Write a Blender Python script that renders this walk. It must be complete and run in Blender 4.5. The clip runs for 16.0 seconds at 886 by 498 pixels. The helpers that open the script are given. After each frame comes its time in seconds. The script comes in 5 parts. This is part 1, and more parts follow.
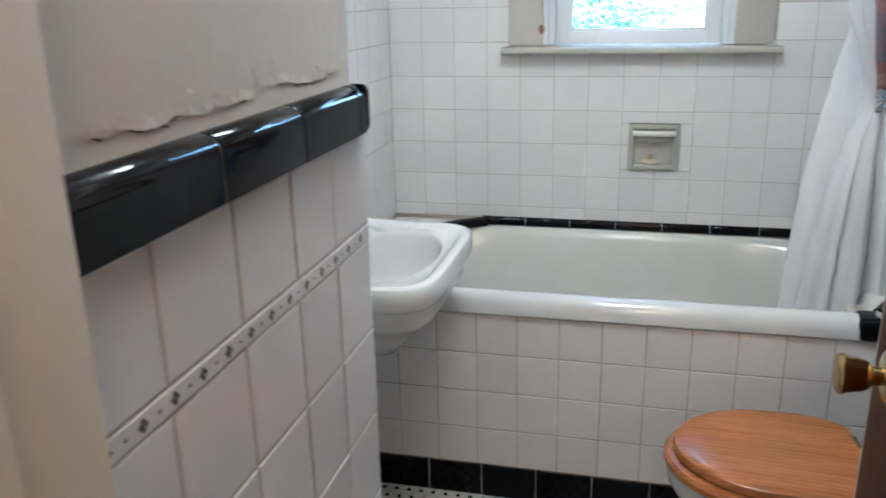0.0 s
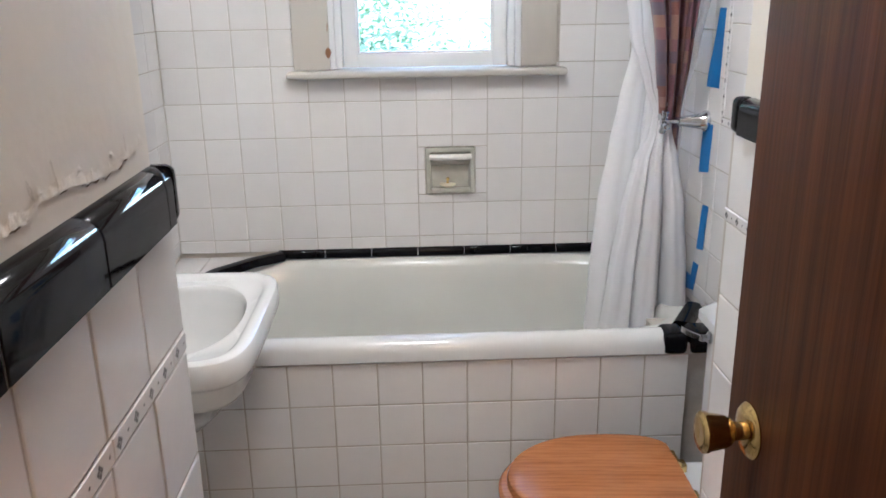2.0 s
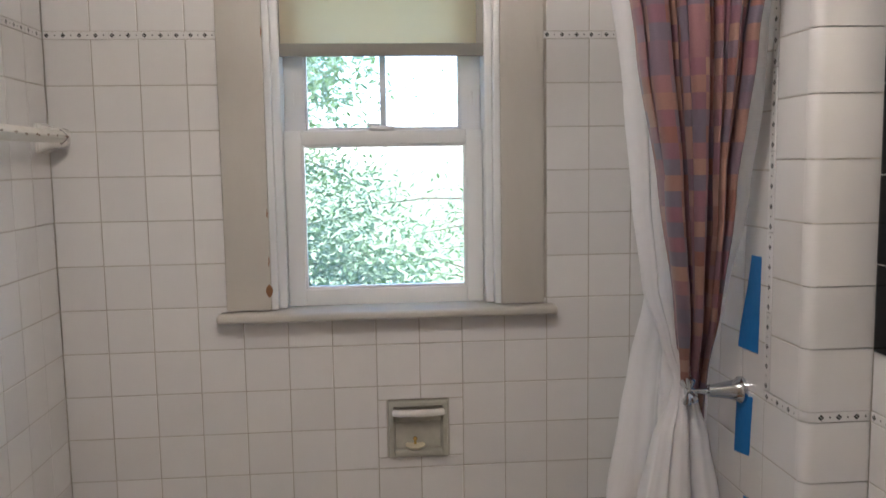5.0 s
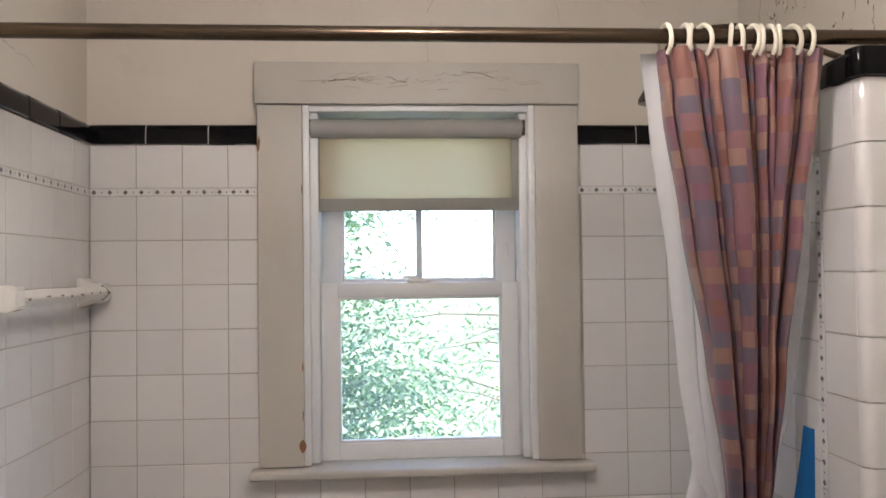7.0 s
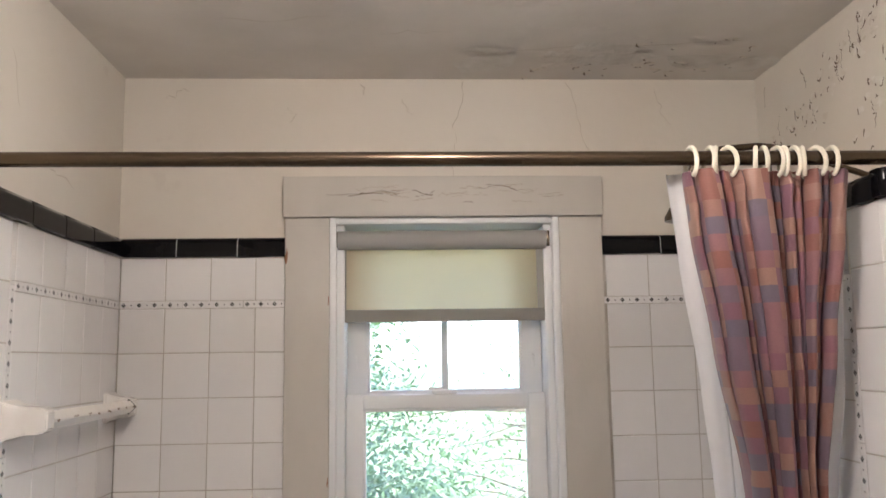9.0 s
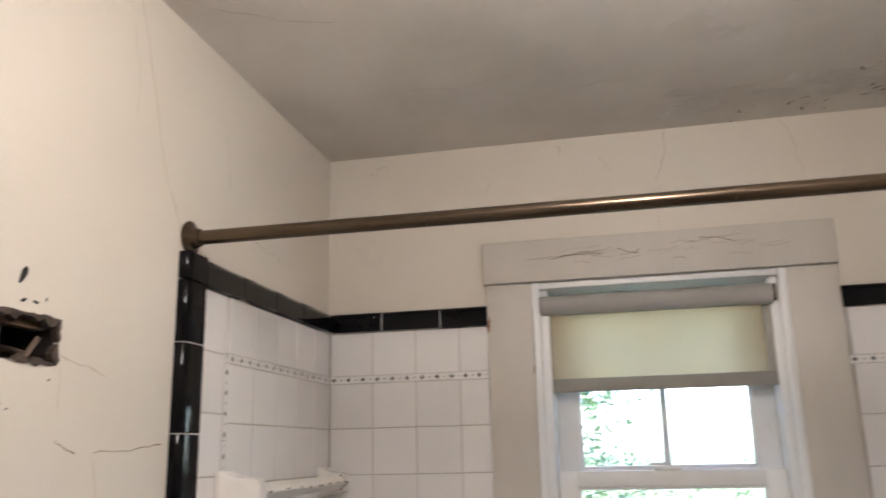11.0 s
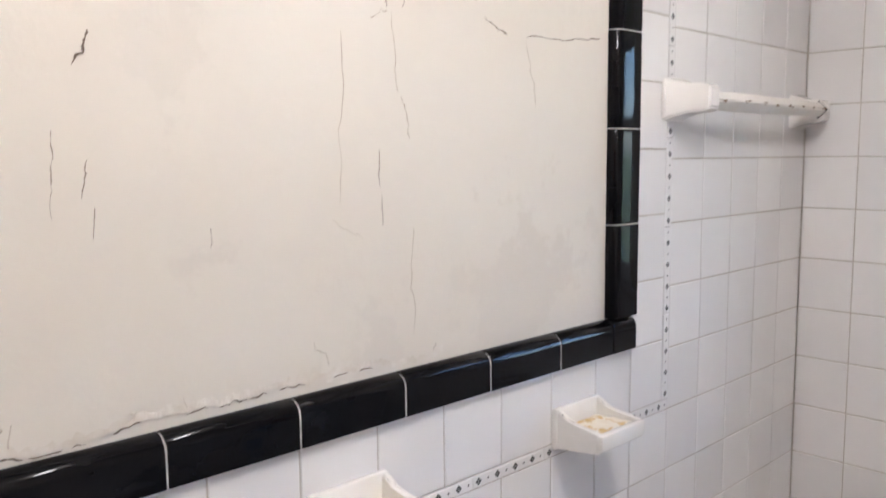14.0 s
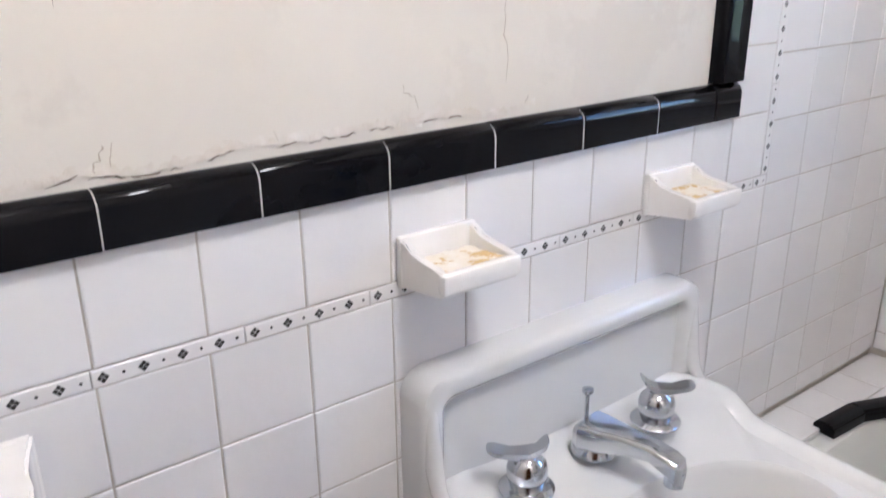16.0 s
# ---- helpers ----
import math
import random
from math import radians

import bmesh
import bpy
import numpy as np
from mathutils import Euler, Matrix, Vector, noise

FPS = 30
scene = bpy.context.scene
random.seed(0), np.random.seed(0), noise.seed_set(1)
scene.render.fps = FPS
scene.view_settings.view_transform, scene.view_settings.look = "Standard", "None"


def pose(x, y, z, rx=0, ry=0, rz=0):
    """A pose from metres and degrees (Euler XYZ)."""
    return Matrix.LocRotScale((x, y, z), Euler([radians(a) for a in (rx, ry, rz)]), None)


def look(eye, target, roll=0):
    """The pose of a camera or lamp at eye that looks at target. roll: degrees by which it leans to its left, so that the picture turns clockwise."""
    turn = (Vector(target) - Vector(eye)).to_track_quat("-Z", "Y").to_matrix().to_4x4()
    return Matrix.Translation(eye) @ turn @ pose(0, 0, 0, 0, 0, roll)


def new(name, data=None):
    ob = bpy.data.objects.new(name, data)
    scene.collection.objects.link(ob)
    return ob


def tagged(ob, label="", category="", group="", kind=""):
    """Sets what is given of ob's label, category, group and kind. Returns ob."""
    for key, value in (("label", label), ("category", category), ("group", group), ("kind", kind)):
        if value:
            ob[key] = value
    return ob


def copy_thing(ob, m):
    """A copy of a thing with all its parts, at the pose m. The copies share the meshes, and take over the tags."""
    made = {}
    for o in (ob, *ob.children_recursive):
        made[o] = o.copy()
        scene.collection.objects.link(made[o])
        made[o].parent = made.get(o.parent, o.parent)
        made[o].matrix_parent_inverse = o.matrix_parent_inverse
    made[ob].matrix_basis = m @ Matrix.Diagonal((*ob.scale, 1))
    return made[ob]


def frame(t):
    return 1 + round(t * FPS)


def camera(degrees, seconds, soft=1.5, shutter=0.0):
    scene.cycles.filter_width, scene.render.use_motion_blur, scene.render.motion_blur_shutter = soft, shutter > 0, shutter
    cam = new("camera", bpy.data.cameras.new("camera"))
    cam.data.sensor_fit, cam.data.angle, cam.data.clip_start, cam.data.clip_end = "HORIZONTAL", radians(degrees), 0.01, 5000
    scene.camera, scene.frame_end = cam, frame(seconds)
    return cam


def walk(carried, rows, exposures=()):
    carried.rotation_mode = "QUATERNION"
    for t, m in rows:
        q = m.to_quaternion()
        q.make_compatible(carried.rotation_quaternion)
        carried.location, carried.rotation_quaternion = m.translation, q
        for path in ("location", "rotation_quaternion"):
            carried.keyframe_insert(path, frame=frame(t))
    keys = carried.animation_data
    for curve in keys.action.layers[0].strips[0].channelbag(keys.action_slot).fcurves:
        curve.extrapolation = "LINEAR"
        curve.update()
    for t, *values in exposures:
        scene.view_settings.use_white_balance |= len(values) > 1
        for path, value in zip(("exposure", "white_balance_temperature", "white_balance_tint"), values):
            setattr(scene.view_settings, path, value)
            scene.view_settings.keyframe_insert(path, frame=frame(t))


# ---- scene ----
cam = camera(57.3, 16.0, shutter=0.4)
PATH = [
    (0, (0.093, 0.195, 1.358), (-0.373, 2.044, 0.754), -1.3),
    (0.5, (0.112, 0.26, 1.337), (-0.188, 2.142, 0.729), -1.0),
    (1, (0.075, 0.299, 1.326), (-0.103, 2.199, 0.726), -1.3),
    (1.5, (0.026, 0.307, 1.356), (-0.014, 2.214, 0.755), -1.1),
    (2, (0.009, 0.336, 1.403), (0.076, 2.243, 0.803), -0.9),
    (2.5, (0.013, 0.382, 1.431), (0.141, 2.288, 0.837), -0.7),
    (3, (0.027, 0.458, 1.467), (0.184, 2.367, 0.893), -0.5),
    (3.5, (-0.001, 0.571, 1.479), (0.171, 2.503, 0.99), -0.5),
    (4, (0.02, 0.703, 1.475), (0.169, 2.665, 1.118), -0.7),
    (4.5, (0.031, 0.823, 1.507), (0.198, 2.797, 1.23), -0.8),
    (7, (-0.034, 0.848, 1.671), (0.108, 2.843, 1.719), -0.7),
    (7.5, (0.002, 0.859, 1.69), (0.098, 2.854, 1.797), -0.6),
    (8, (-0.03, 0.837, 1.724), (0.087, 2.829, 1.861), -0.7),
    (10.5, (-0.063, 0.893, 1.713), (-0.181, 2.832, 2.188), -1.4),
    (11, (-0.038, 0.933, 1.689), (-0.445, 2.83, 2.173), -1.3),
    (11.5, (-0.054, 0.987, 1.676), (-0.683, 2.831, 2.128), -0.9),
    (12, (-0.069, 1.033, 1.655), (-0.906, 2.824, 1.958), -0.8),
    (12.5, (-0.042, 1.063, 1.638), (-1.115, 2.747, 1.74), -0.5),
    (13, (-0.032, 1.08, 1.631), (-1.285, 2.64, 1.601), -0.6),
    (13.5, (-0.022, 1.088, 1.603), (-1.381, 2.55, 1.475), -0.6),
    (14, (-0.027, 1.089, 1.534), (-1.456, 2.471, 1.309), -0.5),
    (14.5, (-0.038, 1.095, 1.543), (-1.489, 2.406, 1.123), -0.5),
    (15, (-0.028, 1.097, 1.523), (-1.511, 2.337, 1.007), -0.9),
    (15.5, (-0.039, 1.092, 1.508), (-1.52, 2.292, 0.902), -0.3),
    (16, (-0.035, 1.092, 1.465), (-1.523, 2.238, 0.777), -0.5),
]
EXPOSURES = [(0.0, 4.23, 4680, 1), (1.5, 4.34, 4900, 6), (2.5, 4.22, 5120, 9), (3.5, 3.99, 5330, 10), (4.5, 3.26, 5500, 11), (7.0, 3.33, 5600, 14), (8.0, 3.42, 5650, 14),
             (10.5, 3.48, 5680, 14), (11.5, 3.19, 5550, 12), (12.2, 3.05, 5350, 11), (13.0, 3.59, 5500, 13), (14.5, 4.07, 5100, 13), (16.0, 4.25, 5050, 13)]
walk(cam, [(t, look(eye, target, roll)) for t, eye, target, roll in PATH],
     EXPOSURES)

# ---- world, sun, lamps ----
world = bpy.data.worlds.new("world")
scene.world = world
world.use_nodes = True
wn = world.node_tree.nodes
sky = wn.new("ShaderNodeTexSky")
sky.sky_type, sky.sun_disc = "NISHITA", False
sky.sun_elevation, sky.sun_rotation = radians(58), radians(205)
wn["Background"].inputs["Strength"].default_value = 0.15
world.node_tree.links.new(sky.outputs[0], wn["Background"].inputs[0])
sun = new("sun", bpy.data.lights.new("sun", "SUN"))
sun.data.energy, sun.data.angle, sun.data.color = 3.0, radians(0.5), (1.0, 0.95, 0.87)
sun.matrix_world = look((-4, -8, 14), (0, 0, 0))
LAMP_POWER, LAMP_COLOR = 6.0, (1.0, 0.85, 0.69)
HALL_POWER, HALL_COLOR = 3.2, (1.0, 0.57, 0.30)

# ---- materials ----
def material(name, base, rough=0.5, metal=0.0, other=None, scale=8.0, amount=0.35, bump=0.1, fine=90.0, coat=0.0, vary=0.0,
             stretch=(1, 1, 1), wear=None, wear_scale=3.0, wear_at=0.62, spec=0.5):
    """A surface with colour variation at two sizes, fine relief, and, where asked, worn patches of a second colour."""
    m = bpy.data.materials.new(name)
    m.use_nodes = True
    nt, n = m.node_tree, m.node_tree.nodes
    b = n["Principled BSDF"]
    b.inputs["Roughness"].default_value, b.inputs["Metallic"].default_value = rough, metal
    b.inputs["Coat Weight"].default_value, b.inputs["Specular IOR Level"].default_value = coat, spec
    b.inputs["Coat Roughness"].default_value = 0.06
    co = n.new("ShaderNodeNewGeometry")
    mp = n.new("ShaderNodeMapping")
    mp.inputs["Scale"].default_value = stretch
    nt.links.new(co.outputs["Position"], mp.inputs[0])
    big, small = n.new("ShaderNodeTexNoise"), n.new("ShaderNodeTexNoise")
    big.inputs["Scale"].default_value, big.inputs["Detail"].default_value = scale, 6
    small.inputs["Scale"].default_value, small.inputs["Detail"].default_value = fine, 3
    for t in (big, small):
        nt.links.new(mp.outputs[0], t.inputs["Vector"])
    mix = n.new("ShaderNodeMixRGB")
    mix.inputs[1].default_value, mix.inputs[2].default_value = (*base, 1), (*(other or [c * 0.8 for c in base]), 1)
    ramp = n.new("ShaderNodeMapRange")
    ramp.inputs[1].default_value, ramp.inputs[2].default_value, ramp.inputs[4].default_value = 0.35, 0.7, amount
    nt.links.new(big.outputs[0], ramp.inputs[0])
    nt.links.new(ramp.outputs[0], mix.inputs[0])
    colour = mix.outputs[0]
    if vary:
        info = n.new("ShaderNodeObjectInfo")
        hsv = n.new("ShaderNodeHueSaturation")
        rng = n.new("ShaderNodeMapRange")
        rng.inputs[3].default_value, rng.inputs[4].default_value = 1 - vary, 1 + vary * 0.3
        nt.links.new(info.outputs["Random"], rng.inputs[0])
        nt.links.new(rng.outputs[0], hsv.inputs["Value"])
        nt.links.new(colour, hsv.inputs["Color"])
        colour = hsv.outputs[0]
    if wear:
        wt = n.new("ShaderNodeTexNoise")
        wt.inputs["Scale"].default_value, wt.inputs["Detail"].default_value, wt.inputs["Roughness"].default_value = wear_scale, 10, 0.65
        nt.links.new(mp.outputs[0], wt.inputs["Vector"])
        wr = n.new("ShaderNodeMapRange")
        wr.inputs[1].default_value, wr.inputs[2].default_value = wear_at, wear_at + 0.03
        nt.links.new(wt.outputs[0], wr.inputs[0])
        wm = n.new("ShaderNodeMixRGB")
        wm.inputs[2].default_value = (*wear, 1)
        nt.links.new(wr.outputs[0], wm.inputs[0])
        nt.links.new(colour, wm.inputs[1])
        colour = wm.outputs[0]
    nt.links.new(colour, b.inputs["Base Color"])
    rr = n.new("ShaderNodeMapRange")
    rr.inputs[3].default_value, rr.inputs[4].default_value = rough * 0.85, min(1, rough * 1.2)
    nt.links.new(small.outputs[0], rr.inputs[0])
    nt.links.new(rr.outputs[0], b.inputs["Roughness"])
    if bump:
        add = n.new("ShaderNodeMath")
        add.operation = "MULTIPLY_ADD"
        add.inputs[1].default_value = 0.35
        nt.links.new(small.outputs[0], add.inputs[0])
        nt.links.new(big.outputs[0], add.inputs[2])
        bp = n.new("ShaderNodeBump")
        bp.inputs["Strength"].default_value, bp.inputs["Distance"].default_value = bump, 0.01
        nt.links.new(add.outputs[0], bp.inputs["Height"])
        nt.links.new(bp.outputs[0], b.inputs["Normal"])
    return m


TILE = material("white_tile", (0.76, 0.745, 0.735), 0.14, other=(0.71, 0.69, 0.675), scale=14, amount=0.3, bump=0.05, fine=60, vary=0.06)
FLOORTILE = material("worn_floor_tile", (0.52, 0.50, 0.46), 0.4, other=(0.36, 0.34, 0.30), scale=6, amount=0.8, bump=0.1, fine=60)
BLACK = material("black_tile", (0.004, 0.004, 0.005), 0.06, other=(0.007, 0.007, 0.008), scale=20, bump=0.015, fine=60, vary=0.2, spec=0.15)
INLAY = material("black_inlay", (0.015, 0.014, 0.014), 0.3, bump=0)
JOINT = material("pale_joint", (0.62, 0.60, 0.55), 0.9, other=(0.45, 0.42, 0.38), scale=30, bump=0.1)
GROUT = material("grout", (0.50, 0.46, 0.405), 0.9, other=(0.33, 0.30, 0.255), scale=9, amount=0.8, bump=0.3)
PLASTER = material("painted_plaster", (0.66, 0.62, 0.55), 0.62, other=(0.60, 0.54, 0.455), scale=2.2, amount=0.6, bump=0.22, fine=45,
                   wear=(0.62, 0.575, 0.505), wear_scale=3.2, wear_at=0.62)
CEIL = material("ceiling_paint", (0.71, 0.675, 0.63), 0.75, other=(0.52, 0.485, 0.435), scale=2.4, amount=0.8, bump=0.4, fine=26,
                wear=(0.65, 0.61, 0.56), wear_scale=1.9, wear_at=0.62)
PATCH = material("bare_ceiling_patch", (0.68, 0.66, 0.62), 0.85, other=(0.48, 0.45, 0.40), scale=12, amount=0.8, bump=0.8, fine=60)
FLAKE = material("peeling_paint", (0.69, 0.65, 0.585), 0.7, other=(0.55, 0.49, 0.40), scale=40, amount=0.8, bump=0.3)
# Dark brown of cracks, and of the shadows drawn beside lifted paint.
CRACK_AND_SHADE = material("crack", (0.16, 0.12, 0.09), 0.95, bump=0)
HAIR = material("hairline", (0.42, 0.36, 0.29), 0.95, bump=0)
TRIMPAINT = material("worn_trim_paint", (0.56, 0.53, 0.48), 0.5, other=(0.48, 0.45, 0.40), scale=6, amount=0.7, bump=0.18, fine=70,
                     stretch=(1, 1, 0.35), wear=(0.46, 0.42, 0.37), wear_scale=9, wear_at=0.68)
CASING = material("cream_casing_paint", (0.66, 0.56, 0.42), 0.5, other=(0.58, 0.47, 0.34), scale=5, amount=0.5, bump=0.1, stretch=(1, 1, 0.3))
VINYL = material("white_vinyl", (0.80, 0.81, 0.81), 0.35, other=(0.74, 0.75, 0.76), scale=5, bump=0.03)
PORCELAIN = material("porcelain", (0.665, 0.67, 0.665), 0.10, other=(0.61, 0.605, 0.585), scale=5, amount=0.5, bump=0.015, coat=0.4)
ENAMEL = material("tub_enamel", (0.65, 0.655, 0.62), 0.16, other=(0.58, 0.585, 0.545), scale=3, amount=0.6, bump=0.02, coat=0.3)
CERAMIC = material("glazed_ceramic", (0.82, 0.80, 0.77), 0.16, other=(0.72, 0.68, 0.62), scale=18, amount=0.5, bump=0.05)
OLDCERAMIC = material("aged_ceramic", (0.53, 0.52, 0.455), 0.22, other=(0.36, 0.35, 0.29), scale=22, amount=0.6, bump=0.06)
STAINED = material("soap_stained_ceramic", (0.78, 0.74, 0.66), 0.45, other=(0.70, 0.62, 0.48), scale=30, amount=0.8, bump=0.25,
                   wear=(0.56, 0.39, 0.15), wear_scale=34, wear_at=0.52)
CHROME = material("chrome", (0.58, 0.60, 0.63), 0.12, 1.0, other=(0.45, 0.47, 0.50), scale=20, bump=0.02)
BRASS = material("tarnished_brass", (0.72, 0.52, 0.20), 0.16, 1.0, other=(0.22, 0.14, 0.05), scale=35, amount=0.7, bump=0.05)
RODMAT = material("dull_brown_metal", (0.075, 0.056, 0.038), 0.25, 0.8, other=(0.13, 0.095, 0.06), scale=9, amount=0.7, bump=0.06)
RINGMAT = material("cream_plastic", (0.80, 0.76, 0.64), 0.4, bump=0.02)
TAPE = material("blue_masking_tape", (0.012, 0.17, 0.50), 0.65, other=(0.01, 0.13, 0.42), scale=30, bump=0.25, fine=140)
DARK = material("dark_void", (0.015, 0.012, 0.010), 0.9, bump=0.2)
LATH = material("raw_wood", (0.30, 0.15, 0.07), 0.8, other=(0.18, 0.08, 0.04), scale=12, stretch=(1, 1, 8), amount=0.7, bump=0.4)
GLASSWHITE = material("opal_glass", (0.85, 0.82, 0.76), 0.3, bump=0)
HALLFLOOR = material("hall_floorboards", (0.22, 0.12, 0.06), 0.4, other=(0.13, 0.07, 0.03), scale=5, stretch=(8, 1, 1), bump=0.1)
GRASS = material("dry_grass", (0.17, 0.19, 0.09), 0.9, other=(0.12, 0.15, 0.05), scale=0.6, amount=0.8, bump=0.5, fine=9)
BARK = material("bark", (0.12, 0.08, 0.05), 0.9, other=(0.06, 0.04, 0.025), scale=9, stretch=(1, 1, 0.2), bump=0.8)


def wood(name, light, dark, grain, rough, rings=0.35):
    """Wood with long wavy grain along one axis."""
    m = bpy.data.materials.new(name)
    m.use_nodes = True
    nt, n = m.node_tree, m.node_tree.nodes
    b = n["Principled BSDF"]
    geo, mp = n.new("ShaderNodeNewGeometry"), n.new("ShaderNodeMapping")
    mp.inputs["Scale"].default_value = grain
    nt.links.new(geo.outputs["Position"], mp.inputs[0])
    wave = n.new("ShaderNodeTexWave")
    wave.wave_type, wave.bands_direction = "BANDS", "DIAGONAL"
    for k, v in (("Scale", 1.0), ("Distortion", 5.0), ("Detail", 4.0), ("Detail Scale", 1.6)):
        wave.inputs[k].default_value = v
    fine = n.new("ShaderNodeTexNoise")
    fine.inputs["Scale"].default_value, fine.inputs["Detail"].default_value = 9, 8
    big = n.new("ShaderNodeTexNoise")
    big.inputs["Scale"].default_value, big.inputs["Detail"].default_value = 0.8, 3
    for t in (wave, fine, big):
        nt.links.new(mp.outputs[0], t.inputs["Vector"])
    a, c = n.new("ShaderNodeMath"), n.new("ShaderNodeMath")
    a.operation = c.operation = "MULTIPLY_ADD"
    a.inputs[1].default_value, c.inputs[1].default_value = 0.45, rings
    nt.links.new(fine.outputs[0], a.inputs[0])
    nt.links.new(big.outputs[0], a.inputs[2])
    nt.links.new(wave.outputs[0], c.inputs[0])
    nt.links.new(a.outputs[0], c.inputs[2])
    ramp = n.new("ShaderNodeValToRGB")
    ramp.color_ramp.elements[0].position, ramp.color_ramp.elements[0].color = 0.45, (*dark, 1)
    ramp.color_ramp.elements[1].position, ramp.color_ramp.elements[1].color = 1.05, (*light, 1)
    nt.links.new(c.outputs[0], ramp.inputs[0])
    nt.links.new(ramp.outputs[0], b.inputs["Base Color"])
    bp = n.new("ShaderNodeBump")
    bp.inputs["Strength"].default_value, bp.inputs["Distance"].default_value = 0.12, 0.003
    nt.links.new(c.outputs[0], bp.inputs["Height"])
    nt.links.new(bp.outputs[0], b.inputs["Normal"])
    b.inputs["Roughness"].default_value = rough
    return m


DOORWOOD = wood("mahogany_veneer", (0.090, 0.030, 0.010), (0.030, 0.009, 0.003), (60, 60, 1.4), 0.5, 0.10)
DOORWOOD.node_tree.nodes["Principled BSDF"].inputs["Specular IOR Level"].default_value = 0.08
OAK = wood("honey_oak", (0.43, 0.165, 0.045), (0.25, 0.082, 0.018), (4, 45, 45), 0.24, 0.24)

GLASS = bpy.data.materials.new("window_glass")
GLASS.use_nodes = True
gb = GLASS.node_tree.nodes["Principled BSDF"]
gb.inputs["Transmission Weight"].default_value, gb.inputs["Roughness"].default_value, gb.inputs["IOR"].default_value = 1.0, 0.0, 1.45
# Bright-window haze is put into the glass as an uneven pale translucent layer.
haze, haze_mix, haze_map, haze_noise = [GLASS.node_tree.nodes.new(k) for k in ("ShaderNodeBsdfTranslucent", "ShaderNodeMixShader", "ShaderNodeMapRange", "ShaderNodeTexNoise")]
haze.inputs[0].default_value = (0.80, 0.90, 0.92, 1)
haze_noise.inputs["Scale"].default_value, haze_noise.inputs["Detail"].default_value = 9, 6
haze_map.inputs[3].default_value, haze_map.inputs[4].default_value = 0.03, 0.075
for a, b in ((haze_noise.outputs[0], haze_map.inputs[0]), (haze_map.outputs[0], haze_mix.inputs[0]), (gb.outputs[0], haze_mix.inputs[1]), (haze.outputs[0], haze_mix.inputs[2]),
             (haze_mix.outputs[0], GLASS.node_tree.nodes["Material Output"].inputs[0])):
    GLASS.node_tree.links.new(a, b)


def cloth(name, colour, through_colour, amount, rough=0.8):
    """Thin cloth that lets some light through."""
    m = bpy.data.materials.new(name)
    m.use_nodes = True
    nt, n = m.node_tree, m.node_tree.nodes
    b, out = n["Principled BSDF"], n["Material Output"]
    b.inputs["Roughness"].default_value = rough
    tex = n.new("ShaderNodeTexNoise")
    tex.inputs["Scale"].default_value, tex.inputs["Detail"].default_value = 30, 5
    mix = n.new("ShaderNodeMixRGB")
    mix.inputs[1].default_value, mix.inputs[2].default_value = (*colour, 1), (*[c * 0.9 for c in colour], 1)
    nt.links.new(tex.outputs[0], mix.inputs[0])
    nt.links.new(mix.outputs[0], b.inputs["Base Color"])
    tr, sh = n.new("ShaderNodeBsdfTranslucent"), n.new("ShaderNodeMixShader")
    tr.inputs[0].default_value = (*through_colour, 1)
    sh.inputs[0].default_value = amount
    nt.links.new(b.outputs[0], sh.inputs[1])
    nt.links.new(tr.outputs[0], sh.inputs[2])
    nt.links.new(sh.outputs[0], out.inputs[0])
    return m


LINER = cloth("white_vinyl_liner", (0.92, 0.91, 0.94), (0.93, 0.94, 0.91), 0.32, 0.35)
SHADE = cloth("shade_fabric", (0.50, 0.48, 0.39), (0.96, 0.83, 0.65), 0.72)
LEAF = cloth("leaf", (0.085, 0.135, 0.05), (0.15, 0.25, 0.07), 0.42, 0.45)

PATTERN = bpy.data.materials.new("patchwork_fabric")
PATTERN.use_nodes = True
pn, pl = PATTERN.node_tree.nodes, PATTERN.node_tree.links
uvn = pn.new("ShaderNodeUVMap")
sc = pn.new("ShaderNodeVectorMath")
sc.operation = "SCALE"
sc.inputs["Scale"].default_value = 1 / 0.029
fl = pn.new("ShaderNodeVectorMath")
fl.operation = "FLOOR"
wh = pn.new("ShaderNodeTexWhiteNoise")
cr = pn.new("ShaderNodeValToRGB")
cr.color_ramp.interpolation = "CONSTANT"
patches = [(0.27, 0.125, 0.16), (0.40, 0.235, 0.185), (0.18, 0.145, 0.195), (0.29, 0.125, 0.10), (0.25, 0.125, 0.165), (0.35, 0.19, 0.155), (0.21, 0.145, 0.19), (0.31, 0.155, 0.17)]
for k, c in enumerate(patches):
    el = cr.color_ramp.elements[k] if k < 2 else cr.color_ramp.elements.new(k / len(patches))
    el.position, el.color = k / len(patches), (*c, 1)
wv = pn.new("ShaderNodeTexNoise")
wv.inputs["Scale"].default_value = 400
wm = pn.new("ShaderNodeMixRGB")
wm.blend_type = "MULTIPLY"
wm.inputs[0].default_value = 0.25
pl.new(uvn.outputs[0], sc.inputs[0]); pl.new(sc.outputs[0], fl.inputs[0]); pl.new(fl.outputs[0], wh.inputs[0])
pl.new(wh.outputs[0], cr.inputs[0]); pl.new(uvn.outputs[0], wv.inputs["Vector"]); pl.new(cr.outputs[0], wm.inputs[1]); pl.new(wv.outputs[0], wm.inputs[2])
pb = pn["Principled BSDF"]
pb.inputs["Roughness"].default_value = 0.45
pb.inputs["Sheen Weight"].default_value = 0.2
pl.new(wm.outputs[0], pb.inputs["Base Color"])
ptr, psh = pn.new("ShaderNodeBsdfTranslucent"), pn.new("ShaderNodeMixShader")
